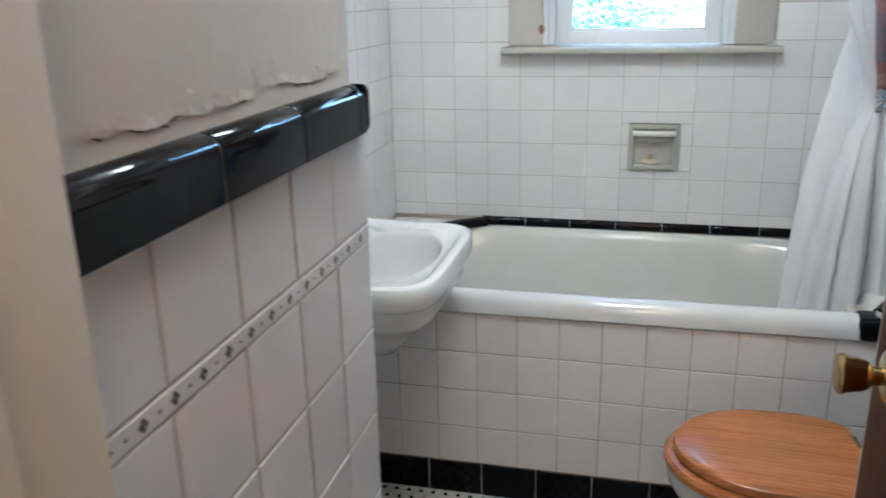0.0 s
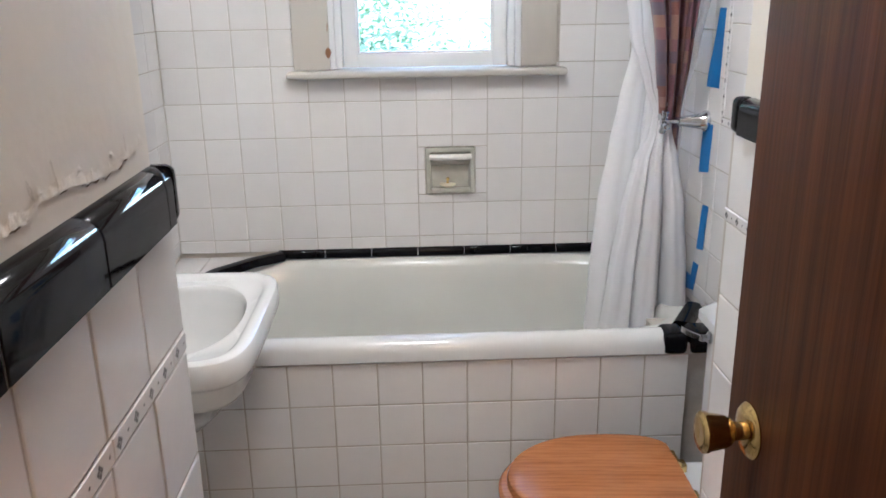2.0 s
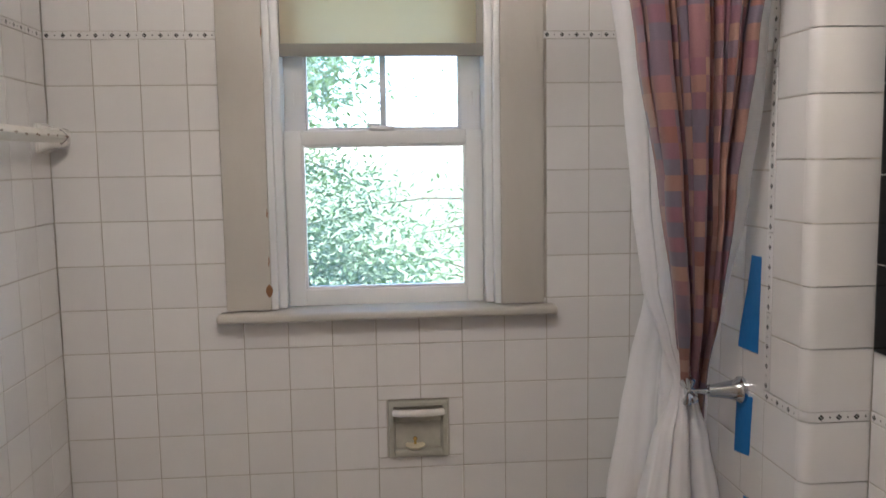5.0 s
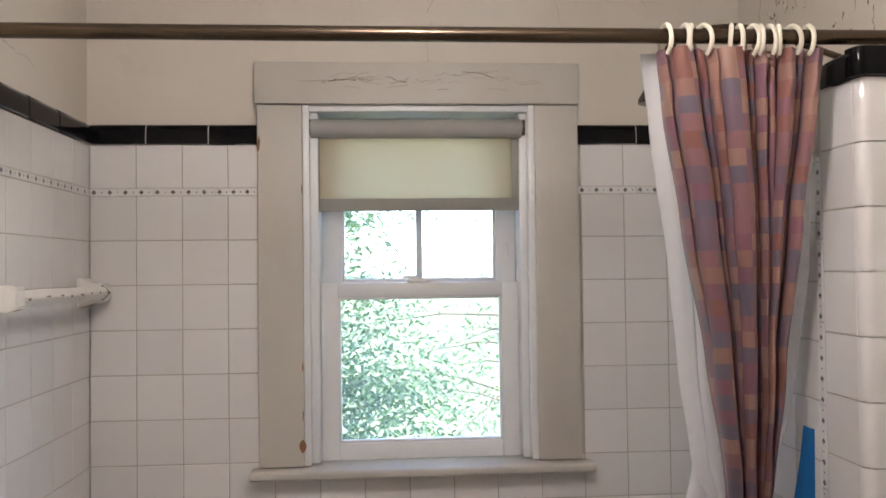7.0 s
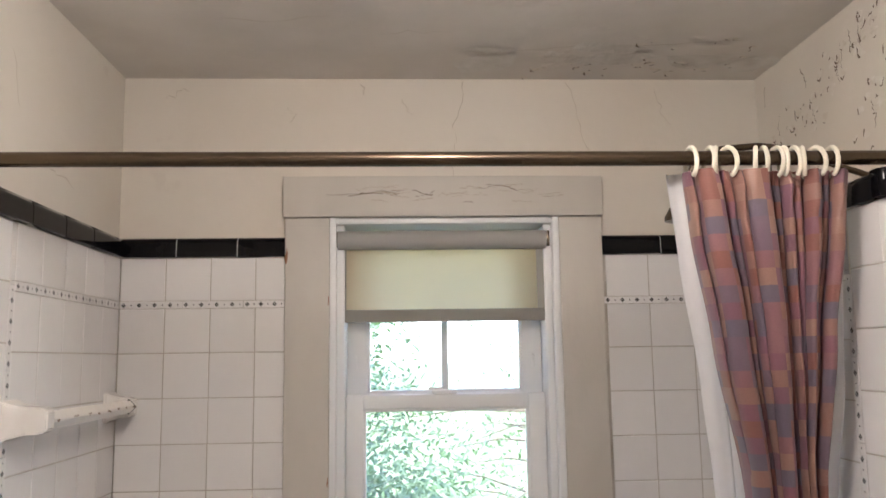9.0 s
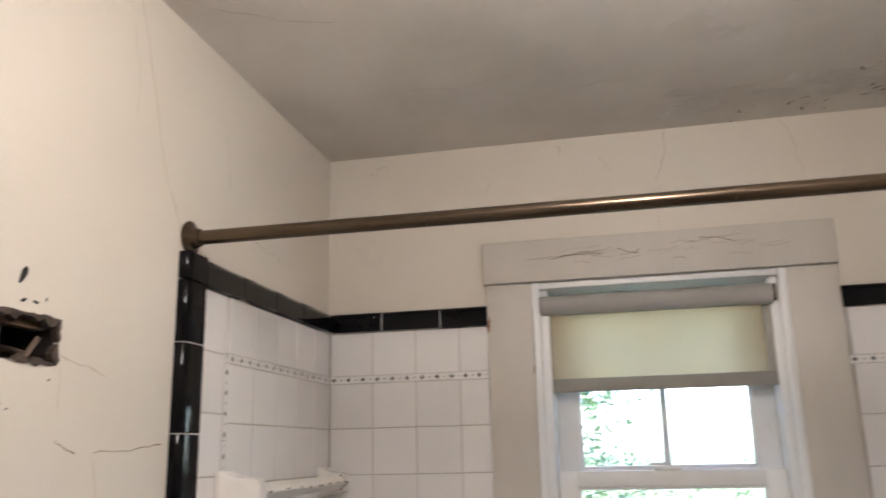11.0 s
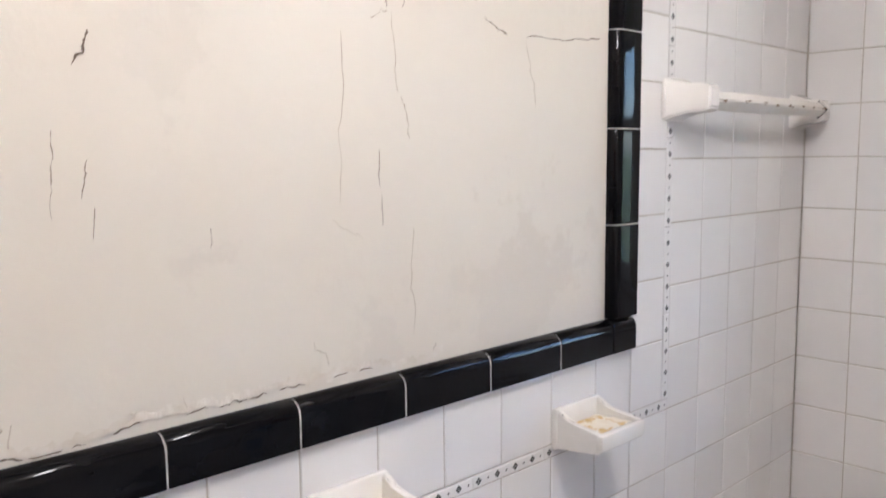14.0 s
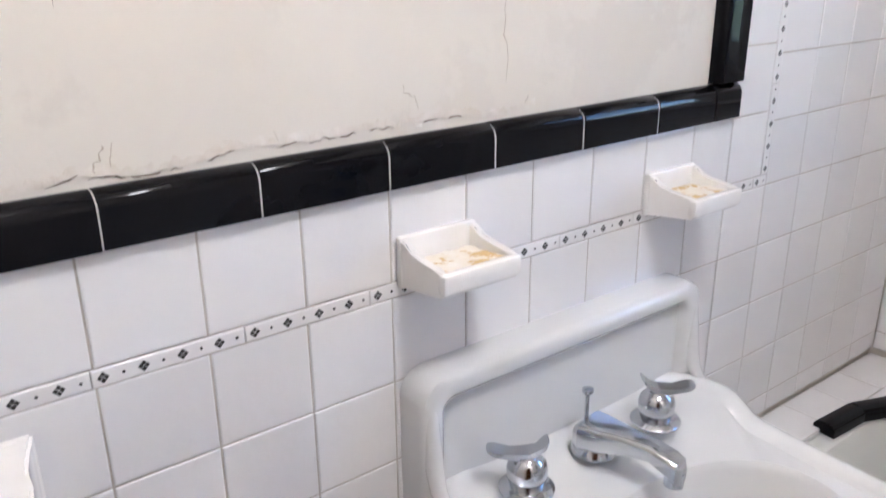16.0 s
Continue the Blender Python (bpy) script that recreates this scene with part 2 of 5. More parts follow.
psh.inputs[0].default_value = 0.08
pl.new(wm.outputs[0], ptr.inputs[0]); pl.new(pb.outputs[0], psh.inputs[1]); pl.new(ptr.outputs[0], psh.inputs[2])
pl.new(psh.outputs[0], pn["Material Output"].inputs[0])


def glow(name, colour, power):
    """Lit opal glass."""
    m = bpy.data.materials.new(name)
    m.use_nodes = True
    b = m.node_tree.nodes["Principled BSDF"]
    b.inputs["Base Color"].default_value = (0.8, 0.8, 0.75, 1)
    b.inputs["Emission Color"].default_value = (*colour, 1)
    b.inputs["Emission Strength"].default_value = power
    return m


LAMPGLOW = glow("lit_opal_glass", LAMP_COLOR, LAMP_POWER)
HALLGLOW = glow("lit_amber_glass", HALL_COLOR, HALL_POWER)


# ---- mesh helpers ----
def box(bm, x0, x1, y0, y1, z0, z1, bevel=0.0, seg=2):
    r = bmesh.ops.create_cube(bm, size=1)
    vs = r["verts"]
    for v in vs:
        v.co = Vector((x0 + (v.co.x + 0.5) * (x1 - x0), y0 + (v.co.y + 0.5) * (y1 - y0), z0 + (v.co.z + 0.5) * (z1 - z0)))
    if bevel:
        es = list({e for v in vs for e in v.link_edges})
        bmesh.ops.bevel(bm, geom=es, offset=bevel, segments=seg, profile=0.5, affect="EDGES")
    return bm


def solid(*args, **kw):
    return box(bmesh.new(), *args, **kw)


def loft(bm, loops, close_first=False, close_last=False, cyclic=True):
    """Joins loops of as many points each into a skin."""
    rows = [[bm.verts.new(p) for p in lp] for lp in loops]
    n = len(rows[0])
    for a, b in zip(rows, rows[1:]):
        for i in range(n if cyclic else n - 1):
            j = (i + 1) % n
            bm.faces.new((a[i], a[j], b[j], b[i]))
    if close_first:
        bm.faces.new(rows[0][::-1])
    if close_last:
        bm.faces.new(rows[-1])
    return bm


def lathe(bm, profile, at, axis="z", n=28, close=True):
    """A turned body: (radius, height) pairs along an axis from a place."""
    at = Vector(at)
    turn = {"z": Matrix(), "x": Matrix.Rotation(radians(90), 4, "Y"), "-x": Matrix.Rotation(radians(-90), 4, "Y"),
            "y": Matrix.Rotation(radians(-90), 4, "X"), "-y": Matrix.Rotation(radians(90), 4, "X"), "-z": Matrix.Rotation(radians(180), 4, "X")}[axis]
    loops = [[at + turn @ Vector((r * math.cos(a), r * math.sin(a), h)) for a in (2 * math.pi * k / n for k in range(n))] for r, h in profile]
    return loft(bm, loops, close, close)


def tube(bm, pts, radius, n=12):
    """A round bar along points; radius may be a list."""
    pts = [Vector(p) for p in pts]
    rad = radius if isinstance(radius, (list, tuple)) else [radius] * len(pts)
    loops, side = [], None
    for i, p in enumerate(pts):
        d = (pts[min(i + 1, len(pts) - 1)] - pts[max(i - 1, 0)]).normalized()
        side = (side - d * side.dot(d)).normalized() if side else d.orthogonal().normalized()
        up = d.cross(side)
        loops.append([p + rad[i] * (math.cos(a) * side + math.sin(a) * up) for a in (2 * math.pi * k / n for k in range(n))])
    return loft(bm, loops, True, True)


def arc(c, r, a0, a1, n, f):
    return [f(c[0] + r * math.cos(radians(a0 + (a1 - a0) * k / n)), c[1] + r * math.sin(radians(a0 + (a1 - a0) * k / n))) for k in range(n + 1)]


def finish(bm, name, mats, smooth=True, sharp=38):
    bmesh.ops.recalc_face_normals(bm, faces=bm.faces)
    me = bpy.data.meshes.new(name)
    bm.to_mesh(me)
    bm.free()
    for m in mats if isinstance(mats, (list, tuple)) else [mats]:
        me.materials.append(m)
    if smooth:
        me.shade_smooth()
        me.set_sharp_from_angle(angle=radians(sharp))
    return me


def part(name, bm, mat, parent=None, label="", smooth=True):
    """Links a bmesh, given in world metres, as one mesh object under a thing or a part."""
    ob = new(name, finish(bm, name, mat, smooth))
    if parent:
        ob.parent = parent
        ob.matrix_parent_inverse = world_of(parent).inverted()
    if label:
        tagged(ob, label)
    return ob


def world_of(ob):
    m = ob.matrix_basis.copy()
    while ob.parent:
        m = ob.parent.matrix_basis @ ob.matrix_parent_inverse @ m if ob.parent else m
        ob = ob.parent
    return m


def thing(name, at, label, category, group="", kind=""):
    ob = new(name)
    ob.empty_display_size = 0.05
    ob.matrix_basis = Matrix.Translation(at)
    return tagged(ob, label, category, group, kind)


def structure(name, bm, mat, label, category, smooth=False):
    return tagged(part(name, bm, mat, smooth=smooth), label, category, kind="structure")


# ---- pieces ----
MESHES = {}


def tile_mesh(w, h, d=0.010, bev=0.0016, mat=None):
    """A tile with softened edges: width and height about its centre, its back at 0."""
    mat = mat or TILE
    key = ("tile", round(w, 4), round(h, 4), d, mat.name)
    if key not in MESHES:
        bm = bmesh.new()
        rect = lambda i, z: [(-w / 2 + i, -h / 2 + i, z), (w / 2 - i, -h / 2 + i, z), (w / 2 - i, h / 2 - i, z), (-w / 2 + i, h / 2 - i, z)]
        loft(bm, [rect(0, 0), rect(0, d - bev), rect(bev * 0.35, d - bev * 0.3), rect(bev * 1.3, d)], False, True)
        MESHES[key] = finish(bm, "tile", mat, sharp=9)
    return MESHES[key]


def cap_mesh(length, h, d=0.020, mat=None):
    """A black bullnose piece: length along x, height along y with its round edge at the top, its back at z = 0."""
    mat = mat or BLACK
    key = ("cap", round(length, 4), round(h, 4), d, mat.name)
    if key not in MESHES:
        bm = bmesh.new()
        r = d * 0.85
        prof = [(0, 0), (0, d * 0.9), (0.0012, d)] + [(h - r + r * math.sin(a), d - r + r * math.cos(a)) for a in (radians(k) for k in (0, 22, 45, 68, 90))] + [(h, 0)]
        e = 0.0012
        loops = [[(x, y if 0 < i < len(prof) - 1 else y, max(0, z - s)) for i, (y, z) in enumerate(prof)] for x, s in ((-length / 2, e), (-length / 2 + e, 0), (length / 2 - e, 0), (length / 2, e))]
        loft(bm, loops, True, True)
        MESHES[key] = finish(bm, "black_tile", mat)
    return MESHES[key]


def dots_mesh(length, h=0.0178, d=0.0105):
    """A narrow white border piece with black diamonds of four squares and a dot between them."""
    key = ("dots", round(length, 4))
    if key not in MESHES:
        bm = bmesh.new()
        rect = lambda i, z: [(-length / 2 + i, -h / 2 + i, z), (length / 2 - i, -h / 2 + i, z), (length / 2 - i, h / 2 - i, z), (-length / 2 + i, h / 2 - i, z)]
        loft(bm, [rect(0, 0), rect(0, d - 0.001), rect(0.001, d)], False, True)
        n = max(1, round(length / 0.038))
        z = d + 0.0003

        def sq(cx, cy, s):
            f = bm.faces.new([bm.verts.new((cx + dx * s, cy + dy * s, z)) for dx, dy in ((1, 0), (0, 1), (-1, 0), (0, -1))])
            f.material_index = 1
        for k in range(n):
            cx = -length / 2 + (k + 0.27) * length / n
            for dx, dy in ((0.0031, 0), (-0.0031, 0), (0, 0.0031), (0, -0.0031)):
                sq(cx + dx, dy, 0.0028)
            sq(cx + length / n / 2, 0, 0.0021)
        MESHES[key] = finish(bm, "border_tile", [TILE, INLAY], smooth=False)
    return MESHES[key]


RNG = random.Random(7)


def piece(name, mesh, parent, origin, u, v, cu, cv, tilt=0.07, out=0.0):
    """One piece on a plane: its centre at (cu, cv) along u and v from the origin."""
    u, v = Vector(u), Vector(v)
    n = u.cross(v)
    ob = new(name, mesh)
    m = Matrix((u, v, n)).transposed().to_4x4()
    m.translation = Vector(origin) + u * cu + v * cv + n * (out + RNG.uniform(-0.0003, 0.0003))
    ob.matrix_basis = m @ pose(0, 0, 0, RNG.gauss(0, tilt), RNG.gauss(0, tilt), RNG.gauss(0, tilt * 0.4))
    ob.parent = parent
    return ob


def cut(rect, hole):
    """What is left of a rectangle (u0, u1, v0, v1) round a hole."""
    a0, a1, b0, b1 = rect
    h0, h1, k0, k1 = hole
    if h0 >= a1 or h1 <= a0 or k0 >= b1 or k1 <= b0:
        return [rect]
    left = []
    if k1 < b1:
        left.append((a0, a1, max(k1, b0), b1))
    if k0 > b0:
        left.append((a0, a1, b0, min(k0, b1)))
    lo, hi = max(b0, k0), min(b1, k1)
    if h0 > a0:
        left.append((a0, h0, lo, hi))
    if h1 < a1:
        left.append((h1, a1, lo, hi))
    return left


def lay(parent, origin, u, v, cols, rows, holes=(), mat=None, gap=0.0018):
    """Tiles in the cells between the joints cols and rows, cut round the holes, on a bed of grout."""
    bed = bmesh.new()
    uu, vv = Vector(u), Vector(v)
    lift = Vector(origin) + uu.cross(vv) * 0.0086
    for a0, a1 in zip(cols, cols[1:]):
        for b0, b1 in zip(rows, rows[1:]):
            cells = [(a0, a1, b0, b1)]
            for hl in holes:
                cells = [c for r in cells for c in cut(r, hl)]
            for c0, c1, d0, d1 in cells:
                bed.faces.new([bed.verts.new(lift + uu * p + vv * q) for p, q in ((c0, d0), (c1, d0), (c1, d1), (c0, d1))])
                if c1 - c0 > 0.012 and d1 - d0 > 0.008:
                    piece("tile", tile_mesh(c1 - c0 - gap, d1 - d0 - gap, mat=mat), parent, origin, u, v, (c0 + c1) / 2, (d0 + d1) / 2)
    part("grout", bed, GROUT, parent, smooth=False)


def run(parent, origin, u, v, start, stop, level, kind, step=0.152, h=0.052, first=None):
    """A row of border or cap pieces from start to stop along u, their middle (border) or foot (cap) at level."""
    if kind == "cap":
        piece("joint_bed", cap_mesh(stop - start - 0.004, h - 0.0012, 0.0186, JOINT), parent, origin, u, v, (start + stop) / 2, level, 0)
    a = start
    while a < stop - 0.012:
        b = min(stop, a + (first if first and a == start else step))
        if kind == "dots":
            piece("border_tile", dots_mesh(b - a - 0.0008), parent, origin, u, v, (a + b) / 2, level, 0.05)
        else:
            piece("black_tile", cap_mesh(b - a - 0.0016, h), parent, origin, u, v, (a + b) / 2, level, 0.12)
        a = b


def steps(a, b, d):
    """Joints from a to b at even steps, the last one at b."""
    out = [a]
    while out[-1] + d * 1.02 < b:
        out.append(out[-1] + d)
    return out + [b]


def ribbon(bm, pts, width, u, v, origin, lift):
    """A thin uneven band on a plane, through points (a, b) along u and v."""
    u, v, o = Vector(u), Vector(v), Vector(origin) + Vector(u).cross(Vector(v)) * lift
    w = [width * (0.35 + RNG.random()) * (0.3 if k in (0, len(pts) - 1) else 1) for k in range(len(pts))]
    prev = None
    for k, (a, b) in enumerate(pts):
        q, p = pts[min(k + 1, len(pts) - 1)], pts[max(k - 1, 0)]
        d = Vector((q[0] - p[0], q[1] - p[1]))
        d = d.normalized() if d.length else Vector((1, 0))
        s = Vector((-d.y, d.x)) * w[k] / 2
        cur = (bm.verts.new(o + u * (a + s.x) + v * (b + s.y)), bm.verts.new(o + u * (a - s.x) + v * (b - s.y)))
        if prev:
            bm.faces.new((prev[0], cur[0], cur[1], prev[1]))
        prev = cur


def crack(bm, a, b, u, v, origin, width=0.0022, wander=0.012, n=14, lift=0.0012):
    """A jagged crack from a to b on a plane."""
    pts, off = [], 0.0
    for k in range(n + 1):
        f = k / n
        off = off * 0.8 + RNG.gauss(0, wander * 0.45)
        d = Vector((b[0] - a[0], b[1] - a[1]))
        s = Vector((-d.y, d.x)).normalized() * off * math.sin(math.pi * f) ** 0.5
        pts.append((a[0] + d.x * f + s.x, a[1] + d.y * f + s.y))
    ribbon(bm, pts, width, u, v, origin, lift)

# ---- the setting ----
XL, YB, XA, YW, XT, XR, XE, TOP = -0.765, 2.896, 0.773, 2.16, 0.895, 0.462, -0.219, 2.455
X, Y, Z = (1, 0, 0), (0, 1, 0), (0, 0, 1)
MX, MY = (-1, 0, 0), (0, -1, 0)
T = 0.12  # wall thickness

floor = structure("floor", solid(-1.0, 1.1, 0.40, 3.05, -0.06, 0.0), GROUT, "white and black mosaic tile bathroom floor", "floor")
hall_floor = structure("hall_floor", solid(-1.3, 1.6, -1.6, 0.40, -0.06, 0.0), HALLFLOOR, "brown floorboards in the hall", "floor")
ceiling = structure("ceiling", solid(-1.0, 1.1, 0.30, 3.05, TOP, TOP + 0.08), CEIL, "stained white plaster ceiling with peeling paint", "ceiling")
hall_ceiling = structure("hall_ceiling", solid(-1.3, 1.6, -1.6, 0.30, TOP, TOP + 0.08), CEIL, "plain white hall ceiling", "ceiling")

W0, W1, WZ0, WZ1 = -0.237, 0.347, 1.180, 2.084  # window opening
bm = bmesh.new()
for b in ((XL - T, W0, 0, TOP), (W1, 1.1, 0, TOP), (W0, W1, 0, WZ0), (W0, W1, WZ1, TOP)):
    box(bm, b[0], b[1], YB, YB + 0.16, b[2], b[3])
wall_back = structure("wall_back", bm, [PLASTER], "cream plaster wall tiled white below, with window", "wall")

H0, H1, HZ0, HZ1 = 1.708, 1.872, 1.810, 1.868  # hole for a lamp box
bm = bmesh.new()
for b in ((1.045, H0, 0, TOP), (H1, YB, 0, TOP), (H0, H1, 0, HZ0), (H0, H1, HZ1, TOP)):
    box(bm, XL - T, XL, b[0], b[1], b[2], b[3])
wall_left = structure("wall_left", bm, [PLASTER], "cracked cream plaster wall above white tile wainscot", "wall")
wall_return = structure("wall_return", solid(XL - T, XE - 0.002, 0.93, 1.035, 0, TOP), PLASTER, "cream plaster return wall beside the entry", "wall")
wall_entry_left = structure("wall_entry_left", solid(XE - 0.10, XE, 0.52, 1.037, 0, TOP), PLASTER, "cream plaster entry wall with white tile wainscot", "wall")
wall_entry_right = structure("wall_entry_right", solid(XR, XR + 0.10, 0.52, 1.435, 0, TOP), PLASTER, "cream plaster wall behind the open door", "wall")
wall_nook = structure("wall_nook", solid(XR + 0.10, XT + T, 1.325, 1.433, 0, TOP), PLASTER, "cream plaster wall beside the toilet", "wall")
wall_toilet = structure("wall_toilet", solid(XT, XT + T, 1.435, YB, 0, TOP), PLASTER, "peeling cream plaster wall behind the toilet tank", "wall")
wall_alcove = structure("wall_alcove", solid(XA, XT - 0.001, YW, YB, 0, 2.028), PLASTER, "white tiled furred wall at the tub end", "wall")
bm = bmesh.new()
for b in ((-1.3, -0.195, 0, TOP), (0.452, 1.6, 0, TOP), (-0.195, 0.452, 2.04, TOP)):
    box(bm, b[0], b[1], 0.40, 0.52, b[2], b[3])
wall_door = structure("wall_door", bm, PLASTER, "cream plaster wall with the bathroom doorway", "wall")
bm = bmesh.new()
for b in ((-1.42, -1.3, -1.72, 0.52), (1.6, 1.72, -1.72, 0.52), (-1.3, 1.6, -1.72, -1.6)):
    box(bm, b[0], b[1], b[2], b[3], 0, TOP)
wall_hall = structure("wall_hall", bm, PLASTER, "plain cream plaster hall walls", "wall")

bm = bmesh.new()
box(bm, -0.218, -0.194, 0.385, 0.545, 0, 2.06, 0.003)
box(bm, -0.200, -0.184, 0.43, 0.47, 0, 2.05, 0.003)
box(bm, 0.451, 0.472, 0.385, 0.535, 0, 2.06, 0.003)
box(bm, -0.20, 0.452, 0.385, 0.535, 2.038, 2.06, 0.003)
box(bm, -0.30, -0.20, 0.370, 0.40, 0, 2.14, 0.006)
box(bm, 0.46, 0.56, 0.370, 0.40, 0, 2.14, 0.006)
box(bm, -0.30, 0.56, 0.365, 0.40, 2.06, 2.16, 0.006)
structure("door_frame", bm, CASING, "cream painted wooden door frame and casing", "door frame", smooth=True)

# cracks, flakes and stains
def cracks(parent, mat, lines, u, v, origin, width=0.002, wander=0.012, name="crack", lift=0.0012):
    bm = bmesh.new()
    for a, b in lines:
        crack(bm, a, b, u, v, origin, width * RNG.uniform(0.6, 1.3), wander, lift=lift)
    ob = part(name, bm, mat, parent, smooth=False)
    return ob


LW = ((0, 1, 0), (0, 0, 1), (XL, 0, 0))  # the left wall by y and z
cracks(wall_left, CRACK_AND_SHADE, [((1.965, 1.697), (2.051, 1.699)), ((2.051, 1.699), (2.138, 1.711)), ((1.880, 1.715), (1.925, 1.696)), ((1.711, 1.729), (1.715, 1.707)), ((1.744, 1.729), (1.738, 1.710)), ((1.774, 1.759), (1.776, 1.742)), ((1.371, 1.648), (1.356, 1.616)), ((1.734, 1.806), (1.731, 1.790))], *LW, width=0.0017, wander=0.003)
cracks(wall_left, HAIR, [((1.721, 1.704), (1.730, 1.610)), ((1.964, 1.693), (1.985, 1.601)), ((1.879, 1.824), (1.978, 1.804)), ((1.633, 1.808), (1.633, 1.741)), ((1.647, 1.674), (1.641, 1.483)), ((1.631, 1.465), (1.674, 1.440)), ((1.751, 1.450), (1.750, 1.316)), ((1.673, 1.818), (1.670, 1.786)), ((1.734, 1.607), (1.747, 1.555)), ((1.882, 1.811), (1.884, 1.745)), ((1.695, 1.754), (1.674, 1.717)), ((1.715, 1.703), (1.689, 1.694))], *LW, width=0.0013, wander=0.004)
cracks(wall_left, CRACK_AND_SHADE, [((1.336, 1.56), (1.333, 1.512)), ((1.333, 1.512), (1.332, 1.483)), ((1.365, 1.535), (1.358, 1.500)), ((1.369, 1.492), (1.366, 1.462)), ((1.262, 1.495), (1.260, 1.425)), ((1.700, 1.545), (1.700, 1.50)), ((1.702, 1.49), (1.703, 1.455)), ((1.481, 1.466), (1.481, 1.445))], *LW, width=0.0009, wander=0.0012)
cracks(wall_left, HAIR, [((1.28, 1.31), (1.27, 1.285)), ((1.60, 1.33), (1.62, 1.30)), ((1.99, 2.38), (2.01, 2.20)), ((2.3, 2.3), (2.34, 2.2)),
                         ((2.45, 2.12), (2.6, 2.1)), ((1.45, 1.90), (1.44, 1.80))], *LW, width=0.0014, wander=0.006)
SEAM = material("open_crack", (0.38, 0.32, 0.25), 0.95, bump=0)
cracks(wall_left, SEAM, [((1.99, 2.44), (2.06, 2.27)), ((2.06, 2.27), (2.10, 2.16)), ((2.10, 2.16), (2.165, 2.065)), ((1.60, 1.935), (1.69, 1.872)), ((1.56, 1.965), (1.60, 1.935))], *LW, width=0.0022, wander=0.0025)
BW = ((1, 0, 0), (0, 0, 1), (0, YB, 0))  # the back wall, by x and z
cracks(wall_back, HAIR, [((0.11, 2.45), (0.08, 2.32)), ((0.085, 2.31), (0.08, 2.19)), ((0.38, 2.45), (0.44, 2.26)), ((-0.35, 2.38), (-0.34, 2.33)), ((-0.6, 2.42), (-0.66, 2.40)),
                         ((-0.05, 2.40), (-0.02, 2.36)), ((0.62, 2.43), (0.66, 2.33)), ((-0.16, 2.44), (-0.15, 2.41))], *BW, width=0.0016, wander=0.010)
AW = ((0, -1, 0), (0, 0, 1), (XT, 0, 0))  # the right wall, by -y and z


def flakes(parent, spots, u, v, origin, size=0.02, mat=None, name="paint_flake"):
    """Curled paint flakes: small uneven plates lifted at one edge."""
    bm = bmesh.new()
    u, v, o = Vector(u), Vector(v), Vector(origin)
    n = u.cross(v)
    for a, b, s in spots:
        k = RNG.randint(6, 9)
        ring = []
        for i in range(k):
            t = 2 * math.pi * i / k
            r = s * size * RNG.uniform(0.45, 1.2)
            ring.append(bm.verts.new(o + u * (a + r * 1.6 * math.cos(t)) + v * (b + r * math.sin(t)) + n * RNG.uniform(0.001, 0.0015 + 0.0022 * min(s, 1.0))))
        mid = bm.verts.new(o + u * a + v * b + n * 0.0022)
        for i in range(k):
            bm.faces.new((ring[i], ring[(i + 1) % k], mid))
    return part(name, bm, mat or FLAKE, parent, smooth=False)


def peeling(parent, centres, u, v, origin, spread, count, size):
    """Clusters of lifted paint: pale curled plates, each with a ragged shadow drawn dark along one edge."""
    spots, shadows = [], bmesh.new()
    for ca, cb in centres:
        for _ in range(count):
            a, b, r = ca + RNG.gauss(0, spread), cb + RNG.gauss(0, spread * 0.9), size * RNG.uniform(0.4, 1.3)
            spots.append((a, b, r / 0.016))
            # The flake's edge shadow, laid on as a dark ribbon.
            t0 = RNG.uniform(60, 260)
            ribbon(shadows, [(a + r * RNG.uniform(0.8, 1.25) * math.cos(radians(t0 + k * 24)), b + r * RNG.uniform(1.0, 1.5) * math.sin(radians(t0 + k * 24))) for k in range(RNG.randint(3, 6))],
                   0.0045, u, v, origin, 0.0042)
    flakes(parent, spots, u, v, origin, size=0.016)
    part("paint_shadow", shadows, CRACK_AND_SHADE, parent, smooth=False)


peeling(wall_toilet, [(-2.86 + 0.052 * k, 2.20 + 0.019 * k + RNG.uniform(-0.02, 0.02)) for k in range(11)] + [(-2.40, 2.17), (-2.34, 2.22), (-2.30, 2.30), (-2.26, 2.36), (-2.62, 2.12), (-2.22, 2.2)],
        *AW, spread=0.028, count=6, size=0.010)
cracks(wall_toilet, CRACK_AND_SHADE, [((-a, b), (-a + RNG.uniform(-0.02, 0.02), b - RNG.uniform(0.03, 0.07))) for a, b in ((RNG.uniform(2.2, 2.86), RNG.uniform(2.12, 2.42)) for _ in range(18))],
       *AW, width=0.002, wander=0.008)
CW = ((1, 0, 0), (0, -1, 0), (0, 0, TOP))  # the ceiling seen from below, by x and -y
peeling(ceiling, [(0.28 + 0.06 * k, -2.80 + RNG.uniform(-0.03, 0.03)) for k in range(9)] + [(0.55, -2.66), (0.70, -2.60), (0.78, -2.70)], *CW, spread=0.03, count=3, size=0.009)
flakes(ceiling, [(RNG.uniform(0.05, 0.75), -RNG.uniform(2.55, 2.86), RNG.uniform(0.4, 1.4)) for _ in range(26)], *CW, size=0.016, mat=CEIL)
flakes(ceiling, [(RNG.uniform(0.15, 0.85), -RNG.uniform(2.66, 2.87), RNG.uniform(1.6, 4.0)) for _ in range(14)], *CW, size=0.018, mat=PATCH, name="peeled_patch")
